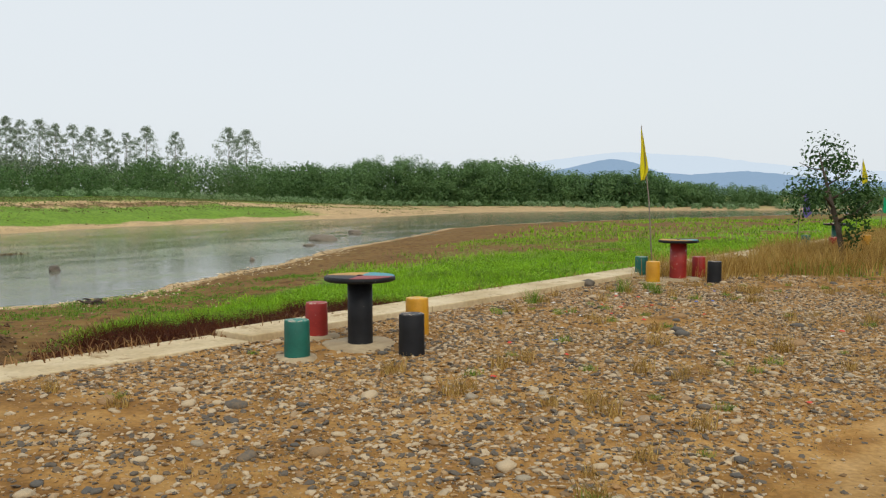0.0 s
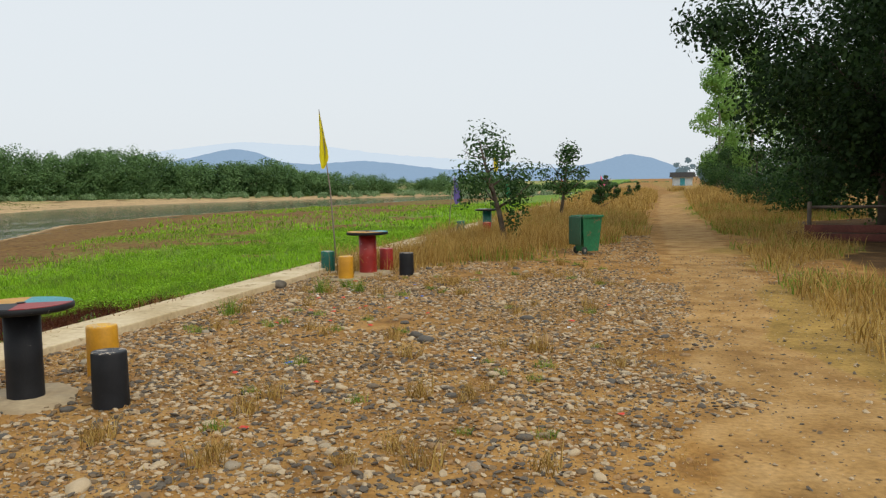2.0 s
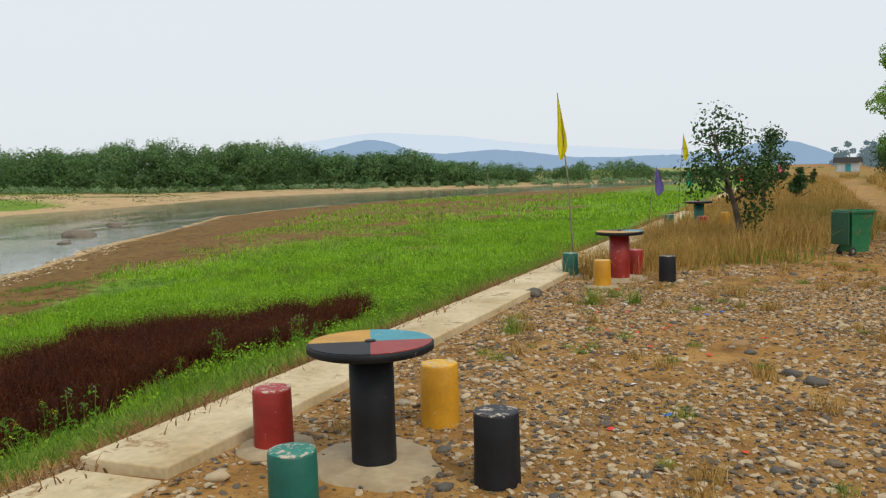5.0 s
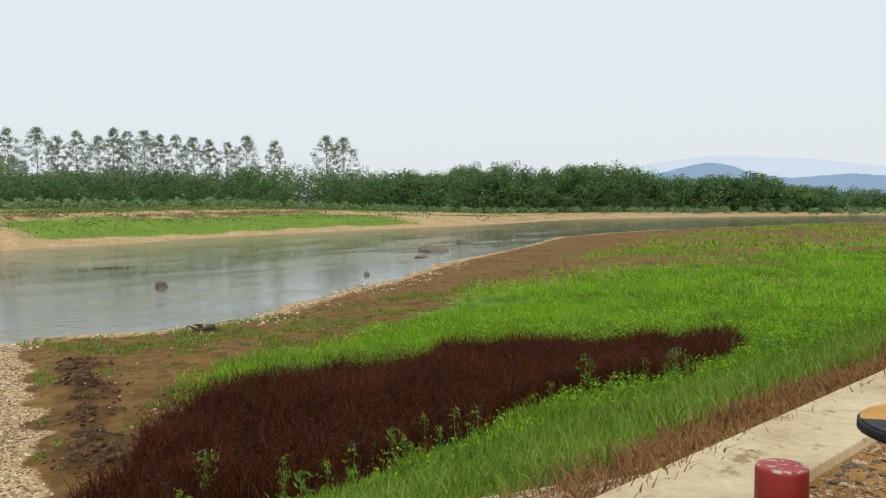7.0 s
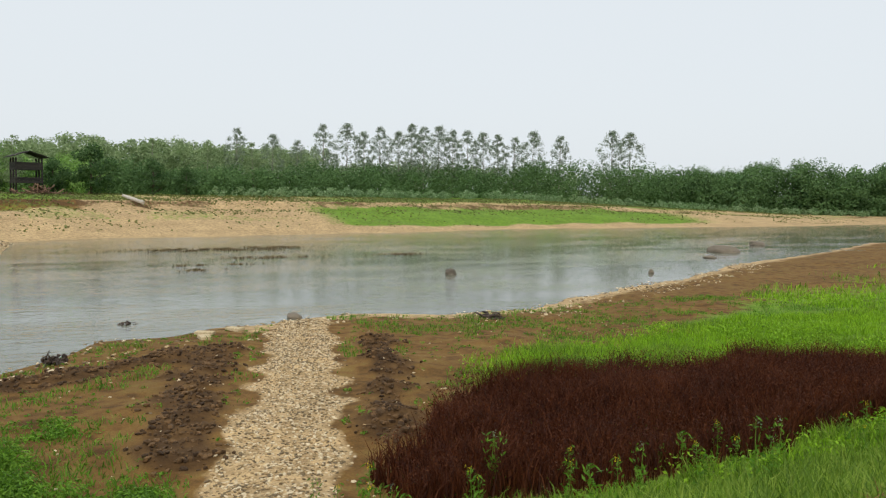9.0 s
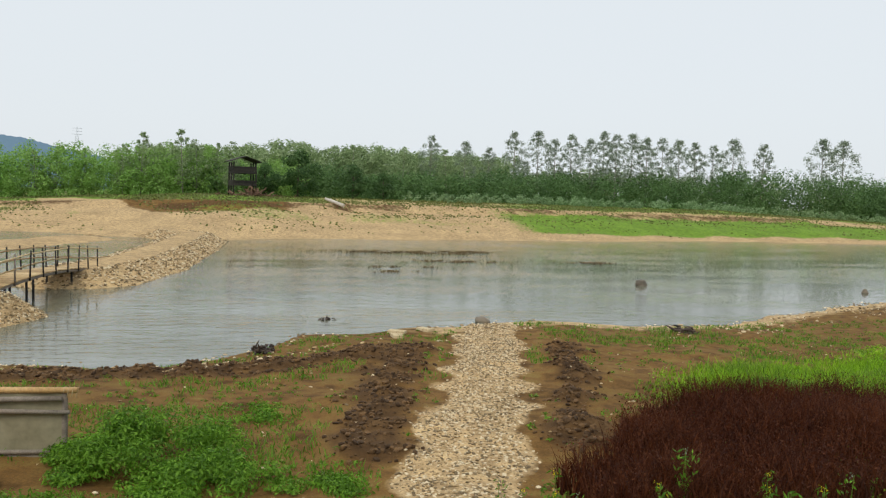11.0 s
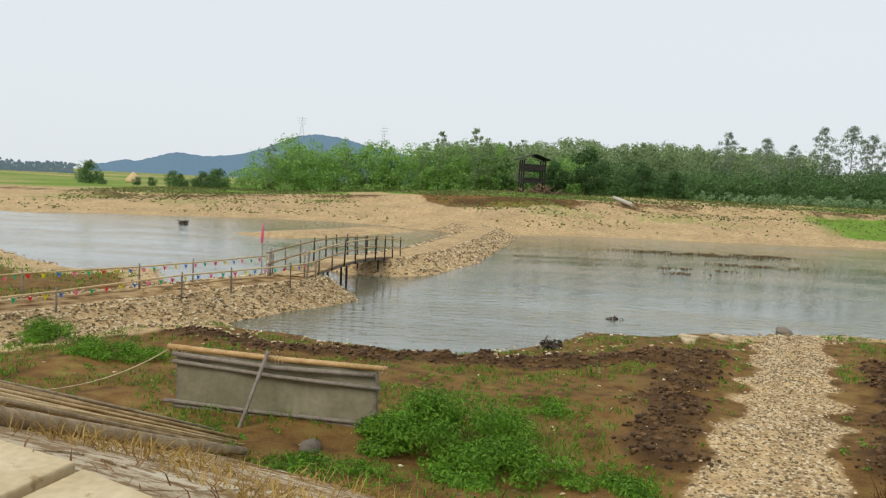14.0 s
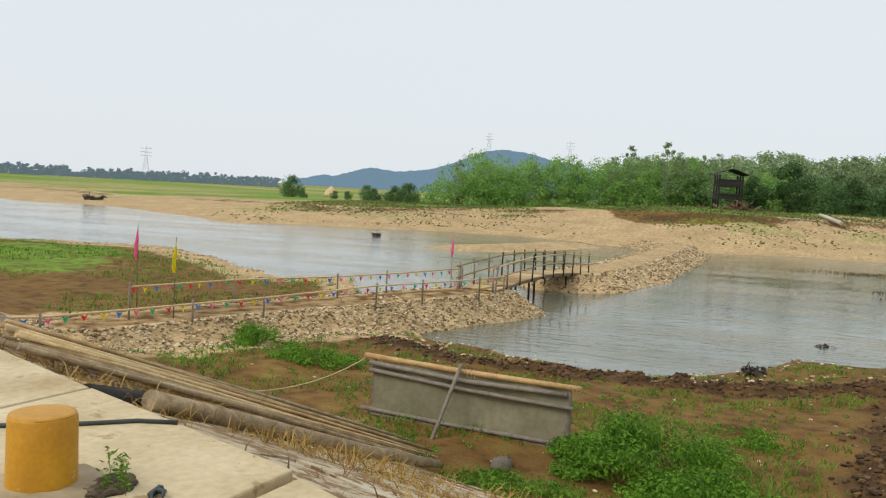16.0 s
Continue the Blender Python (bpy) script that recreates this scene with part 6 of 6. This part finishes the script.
# weeds standing up along the lower edge of the bank grass
def weed(name, seed, h, label, flower):
    rng, nr = random.Random(seed), np.random.default_rng(seed)
    t = tagged(new(name), label, "weed", "tall weeds on the bank")
    bm = bmesh.new()
    tube(bm, [(0, 0, -0.03), (0.02, 0.01, h * 0.5), (rng.uniform(-0.06, 0.06), 0.03, h)], [0.006, 0.005, 0.003], 5)
    part("stem", bm, GRASS_BANK, t)
    k = 46
    u = nr.random(k)
    pts = np.stack([nr.normal(0, 0.05, k), nr.normal(0, 0.05, k), h * (0.15 + 0.85 * u)], 1)
    v, f = leaves(pts, nr.uniform(0.05, 0.11, k), nr, 0.3)
    array_part("foliage", v, f, LEAF_FRESH, t)
    if flower:
        pts = np.stack([nr.normal(0, 0.02, 14), nr.normal(0.03, 0.02, 14), h + nr.uniform(-0.06, 0.03, 14)], 1)
        v, f = leaves(pts, np.full(14, 0.016), nr, 0.9)
        array_part("flower", v, f, CLOTH["yellow"] if flower == 1 else LEAF_PALE, t, "small yellow flower head" if flower == 1 else "pale seed head")
    return t


weeds = [weed("tall_weed", 5, 0.62, "tall green weed with a yellow flower head", 1), weed("tall_weed", 6, 0.75, "tall green weed with a pale seed head", 2), weed("tall_weed", 7, 0.5, "leafy green weed on the bank", 0)]
for i, wd in enumerate(weeds):
    place(wd, -7.6, 2.0 + i * 1.1)
for i in range(70):
    y = rr.uniform(-1.0, 20)
    x = float(edge(y)) - rr.uniform(4.6, 7.2)
    copies(weeds[i % 3], [(x, y, rr.uniform(0, 360), rr.uniform(0.7, 1.2))])
for dx, dy, turn, k in ((0, 0, 20, 0.36), (0.03, -0.05, 120, 0.42), (-0.04, -0.03, 220, 0.33), (0.02, 0.04, 300, 0.3)):
    c = copy_thing(weeds[2], pose(-2.73 + dx, -6.85 + dy, 0.06, 0, 0, turn))
    c.scale = (k, k, k)


# rounded bushes of fresh weeds below the slope
def weed_bush(x, y, rx, ry, h, n, seed, label):
    nr, rng = np.random.default_rng(seed), random.Random(seed)
    t = thing("weed_bush", x, y, ground_z(x, y) - 0.03, 0, label, "bush", "bushes on the river flat")
    bl = []
    for k in range(int(18 * rx * ry) + 8):
        a, q = rng.random() * 6.28, rng.random() ** 0.5
        bx, by = q * rx * math.cos(a), q * ry * math.sin(a)
        top = h * (1 - 0.75 * q ** 2)
        bl.append((bx, by, top * 0.6, 0.3, 0.3, top * 0.45))
    bl.sort(key=lambda b: math.atan2(b[1], b[0]))
    for k in range(4):
        pts = clumps(nr, bl[k::4] if rx < 0.6 else bl[k * len(bl) // 4:(k + 1) * len(bl) // 4], n // len(bl), 0.3)
        pts[:, 2] = np.abs(pts[:, 2])
        v, f = leaves(pts, nr.uniform(0.04, 0.095, len(pts)), nr, 0.34)
        tagged(array_part("clump", v, f, LEAF_FRESH, t), kind="stuff")


weed_bush(-11.6, -5.0, 1.0, 1.35, 0.95, 17000, 3, "dense rounded bush of bright green weeds")
weed_bush(-10.5, -4.2, 0.8, 1.0, 0.55, 9000, 4, "low spreading clump of bright green weeds")
weed_bush(-17.6, -14.9, 0.5, 0.9, 0.6, 4500, 5, "small green bush below the causeway")
weed_bush(-15.9, -12.4, 0.5, 1.0, 0.5, 4500, 6, "small green bush on the bare soil")
weed_bush(-10.4, -2.6, 0.4, 0.5, 0.22, 1500, 7, "small clump of green weeds beside the track")
weed_bush(-14.6, -3.6, 0.7, 0.9, 0.2, 2200, 8, "low patch of green weeds")
weed_bush(-9.9, -8.9, 0.7, 1.0, 0.25, 2600, 9, "low leafy weeds at the foot of the slope")
weed_bush(-9.6, -6.6, 0.8, 0.9, 0.22, 2600, 10, "low leafy weeds at the foot of the slope")
weed_bush(-14.8, 7.2, 0.9, 1.6, 0.45, 5000, 11, "rounded mass of bright green weeds beyond the red weeds")


# ---- stones ----
def stone_shape(seed, sub=1):
    bm = bmesh.new()
    if sub:
        bmesh.ops.create_icosphere(bm, subdivisions=sub, radius=1)
    else:
        c = [bm.verts.new(p) for p in ((1, 0.2, -0.1), (0.1, 1, 0.2), (-1, -0.1, 0.1), (-0.2, -1, -0.1), (0.2, 0.1, 0.9), (0, 0, -1))]
        bm.verts.index_update()
        for k in range(4):
            bm.faces.new((c[k], c[(k + 1) % 4], c[4]))
            bm.faces.new((c[(k + 1) % 4], c[k], c[5]))
    for v in bm.verts:
        v.co *= 1 + 0.42 * noise.noise(v.co * 0.9 + Vector((seed * 7.3, 0, 0))) + 0.22 * noise.noise(v.co * 2.3 + Vector((0, seed * 3.1, 0)))
    vs = np.array([v.co[:] for v in bm.verts])
    fs = np.array([[v.index for v in f.verts] for f in bm.faces])
    bm.free()
    return vs, fs


def stones(name, x, y, size, material, label, seed, sub=1, flatten=0.42, sink=0.25):
    if not len(x):
        return None
    rng = np.random.default_rng(seed)
    shapes = [stone_shape(seed * 10 + k, sub) for k in range(5)]
    V, F, base = [], [], 0
    z = height(x, y)
    pick = rng.integers(0, 5, len(x))
    for k, (vs, fs) in enumerate(shapes):
        idx = np.nonzero(pick == k)[0]
        if not len(idx):
            continue
        s = size[idx]
        ax, ay, az_ = s * rng.uniform(0.7, 1.35, len(idx)), s * rng.uniform(0.7, 1.1, len(idx)), s * flatten * rng.uniform(0.6, 1.3, len(idx))
        a = rng.random(len(idx)) * 6.283
        p = vs[None] * np.stack([ax, ay, az_], 1)[:, None]
        t1, t2 = rng.normal(0, 0.18, (2, len(idx), 1))
        pz = p[..., 2] + p[..., 0] * t1 + p[..., 1] * t2
        q = np.stack([p[..., 0] * np.cos(a)[:, None] - p[..., 1] * np.sin(a)[:, None] + x[idx, None], p[..., 0] * np.sin(a)[:, None] + p[..., 1] * np.cos(a)[:, None] + y[idx, None], pz + (z[idx] + az_ * (1 - 2 * sink) * 0.8)[:, None]], -1)
        V.append(q.reshape(-1, 3))
        F.append((fs[None] + (np.arange(len(idx)) * len(vs))[:, None, None] + base).reshape(-1, 3))
        base += len(idx) * len(vs)
    return tagged(array_part(name, np.concatenate(V), np.concatenate(F), material, flat=True), label, "stones", kind="stuff")


def stone_mat(name, stops):
    m = mat(name, stops, 0.9, 0.85, 0.3, 35, island=0.85)
    return m


GRAVEL = stone_mat("terrace_stones", [(0.105, 0.085, 0.062), (0.19, 0.12, 0.055), (0.30, 0.165, 0.062), (0.36, 0.215, 0.085), (0.32, 0.25, 0.16), (0.45, 0.345, 0.215)])
PALEGRAVEL = stone_mat("river_gravel", [(0.16, 0.115, 0.06), (0.32, 0.22, 0.10), (0.46, 0.33, 0.17), (0.64, 0.53, 0.35)])


def terrace(x, y):
    return (x > edge(y) + 0.66) * (1 - 0.9 * road_mask(x + (wave(x, y, 0.7, 81) - 0.5) * 1.2, y)) * (0.9 * wave(x, y, 1.7, 61) + 0.55 * wave(x, y, 0.6, 62) + 0.1) * (1 - 0.7 * dry_mask(x, y))


sets = ((-1.2, 5.4, -5, 3.5, 64000, 0.006, 0.034), (-1.0, 5.2, 3.5, 9.5, 28000, 0.009, 0.034), (-0.8, 5.0, 9.5, 20, 9000, 0.015, 0.04), (3.8, 8.0, -5, 12, 16000, 0.005, 0.022))
for i, (x0, x1, y0, y1, n, a, b) in enumerate(sets):
    x, y = scatter(terrace if i < 3 else (lambda u, v: 0.6 + 0 * u), x0, x1, y0, y1, n, R, 0.55)
    s = a + (b - a) * R.random(len(x)) ** 3.6
    small = s < 0.013 + 0.004 * i
    stones("grit", x[small], y[small], s[small] * 1.15, GRAVEL, "loose angular brown and grey grit on the dirt", 220 + i, 0, 0.55)
    stones("gravel", x[~small], y[~small], s[~small], GRAVEL, "loose brown and grey pebbles on the dirt", 200 + i)


def track_stones(x, y):
    return track_mask(x, y) * ((edge(y) - x) > 5)


x, y = scatter(track_stones, -27, -7, -3, 5, 60000, R, 0.7)
stones("track_gravel", x, y, R.uniform(0.012, 0.036, len(x)), PALEGRAVEL, "pale river pebbles on the track", 210)


def causeway_stones(x, y):
    c = along(x, y, NEAR_CAUSEWAY)
    return np.clip(3.0 - c, 0, 1) * np.where(c > 0.95, 1, 0.12)


x, y = scatter(causeway_stones, -33, -12, -22, -9, 46000, R, 0.5)
stones("causeway_gravel", x, y, R.uniform(0.018, 0.055, len(x)), PALEGRAVEL, "pale cobbles heaped as a causeway", 211, 1, 0.6)
x, y = scatter(lambda a, b: np.clip(3.4 - along(a, b, FAR_CAUSEWAY), 0, 1) * (along(a, b, FAR_CAUSEWAY) > 1.0), -80, -36, -16, -3, 22000, R, 0.5)
stones("causeway_gravel", x, y, R.uniform(0.03, 0.085, len(x)), PALEGRAVEL, "pale cobbles heaped as a causeway", 212, 1, 0.6)


def shore_stones(x, y):
    n = near_shore(y)
    return ((x > n - 0.6) & (x < n + 3)).astype(float) * (wave(x, y, 1.3, 66) > 0.42)


x, y = scatter(shore_stones, -44, -19, -46, 40, 26000, R, 0.6)
stones("shore_gravel", x, y, R.uniform(0.025, 0.08, len(x)), PALEGRAVEL, "pale stones along the water's edge", 213)
x, y = scatter(lambda a, b: ((edge(b) - a) > 6.5) * (a > near_shore(b)) * 0.5, -24, -8, -16, 14, 5000, R, 0.9)
stones("flat_stones", x, y, R.uniform(0.015, 0.05, len(x)), PALEGRAVEL, "scattered pebbles on the muddy flat", 214)
# a patch of dirt and a torn plastic scrap on the concrete pad
DIRT = mat("dark_dirt", [(0.035, 0.024, 0.014), (0.08, 0.055, 0.03), (0.16, 0.12, 0.075)], 14, 0.95, 0.6, 60)
patch = thing("dirt_patch", -2.75, -6.95, 0.06, 0, "dark patch of dirt and pebbles on the concrete pad", "dirt")
bm = bmesh.new()
bmesh.ops.create_icosphere(bm, subdivisions=4, radius=1)
for v in bm.verts:
    k = 1 + 0.35 * noise.noise(v.co * 1.7) + 0.12 * noise.noise(v.co * 6)
    v.co = Vector((v.co.x * 0.16 * k, v.co.y * 0.11 * k, max(-0.003, v.co.z * 0.03 * k + 0.012 * noise.noise(v.co * 9))))
part("soil", bm, DIRT, patch)
scrap = thing("plastic_scrap", -2.75, -6.69, 0.062, 25, "torn black plastic scrap on the concrete pad", "litter")
bm = bmesh.new()
tube(bm, [(-0.09, 0, 0.012), (-0.04, 0.02, 0.022), (0.02, -0.01, 0.016), (0.09, 0.015, 0.01)], [0.008, 0.02, 0.016, 0.005], 6)
tube(bm, [(-0.02, 0.0, 0.02), (0.02, 0.05, 0.03), (0.06, 0.05, 0.014)], [0.012, 0.014, 0.004], 6)
part("sheet", bm, HOSE, scrap)
# clods of turned mud
MUD = mat("mud_clods", [(0.046, 0.024, 0.009), (0.085, 0.046, 0.017), (0.156, 0.086, 0.034)], 2, 0.95, 0.6, 20, island=0.5)
x, y = scatter(lambda a, b: mud_mask(a, b), -22, -9, -18, 6, 40000, R, 0.6)
stones("mud_clods", x, y, 0.012 + 0.055 * R.random(len(x)) ** 2, MUD, "dark clods of churned mud", 215, 1, 0.7)

# larger single stones on the terrace, each a piece of the ground
shapes = []
for k in range(6):
    vs, fs = stone_shape(300 + k, 2)
    me = (raw_mesh("stone", vs * np.array([1.15, 0.9, 0.5]), fs))
    me.materials.append(SINGLE if k else mat("single_stones", [(0.10, 0.09, 0.075), (0.22, 0.15, 0.08), (0.32, 0.19, 0.08), (0.30, 0.26, 0.19), (0.48, 0.37, 0.23)], 3, 0.85, 0.3, 40, spread=0.8))
    SINGLE = me.materials[0]
    shapes.append(me)
count = 0
while count < 280:
    x, y = rr.uniform(-0.9, 5.0), -4.6 + 14 * rr.random() ** 1.4
    if x < float(edge(y)) + 0.8 or min(math.hypot(x - a, y - b) for a, b in ((0, 0), (0.79, -0.1), (-0.74, 0.08), (0.09, 0.82), (0, -0.88))) < 0.25:
        continue
    s = rr.uniform(0.026, 0.045) + 0.05 * rr.random() ** 6
    ob = new("stone", shapes[count % 6])
    ob.parent = GROUND_SHEET
    ob.matrix_basis = pose(x, y, ground_z(x, y) + s * 0.15, rr.uniform(-10, 10), rr.uniform(-10, 10), rr.uniform(0, 360)) @ Matrix.Scale(s, 4)
    count += 1

# litter: scraps of red paper, white and blue plastic
scraps = {"red": mat("red_paper", [(0.55, 0.05, 0.03), (0.7, 0.10, 0.06)], 8, 0.9, 0.1, 30), "white": mat("white_paper", [(0.6, 0.6, 0.58), (0.75, 0.75, 0.72)], 8, 0.8, 0.1, 30), "blue": mat("blue_plastic", [(0.03, 0.12, 0.45), (0.05, 0.18, 0.6)], 8, 0.4, 0.1, 30)}
for i in range(46):
    x, y = rr.uniform(-0.3, 4.8), rr.uniform(-1.5, 8.5)
    if i < 24:
        x, y = rr.gauss(1.0, 0.8), rr.gauss(4.6, 1.8)
    key = "red" if i % 2 == 0 else ("white" if i % 5 else "blue")
    bm = bmesh.new()
    n = 6
    vs = [bm.verts.new((rr.uniform(0.02, 0.05) * math.cos(k * 6.283 / n), rr.uniform(0.015, 0.03) * math.sin(k * 6.283 / n), rr.uniform(0.0, 0.018))) for k in range(n)]
    c = bm.verts.new((0, 0, 0.02))
    for k in range(n):
        bm.faces.new((vs[k], vs[(k + 1) % n], c))
    t = thing("litter_scrap", x, y, ground_z(x, y) + 0.006, rr.uniform(0, 360), "crumpled %s scrap of litter on the gravel" % key, "litter", "scraps of litter")
    part("scrap", bm, scraps[key], t)


# ---- mats of brown water weed in the river ----
WEED = leaf_mat("brown_water_weed", [(0.10, 0.07, 0.03), (0.18, 0.13, 0.06), (0.25, 0.19, 0.10)], 2, 0.5)
for i, (x, y, a, b) in enumerate(((-64, 9, 1.6, 5.5), (-50, 6.5, 0.8, 2.4), (-55.5, 11, 1.0, 3.0), (-56, 21, 0.6, 2.0), (-47, 5, 0.5, 1.2), (-66, 14, 1.0, 2.6))):
    nr = np.random.default_rng(500 + i)
    n = int(260 * a * b)
    px, py = nr.normal(0, a * 0.5, n), nr.normal(0, b * 0.5, n)
    keep = wave(px + x, py + y, 0.7, 90) > 0.42
    px, py = px[keep], py[keep]
    t = thing("weed_mat", x, y, WATER, 0, "thin floating mat of brown water weed", "water weed", "weed mats in the river")
    v, f = leaves(np.stack([px, py, nr.uniform(0.0, 0.05, len(px))], 1), nr.uniform(0.08, 0.2, len(px)), nr, 0.5)
    array_part("foliage", v, f, WEED, t)
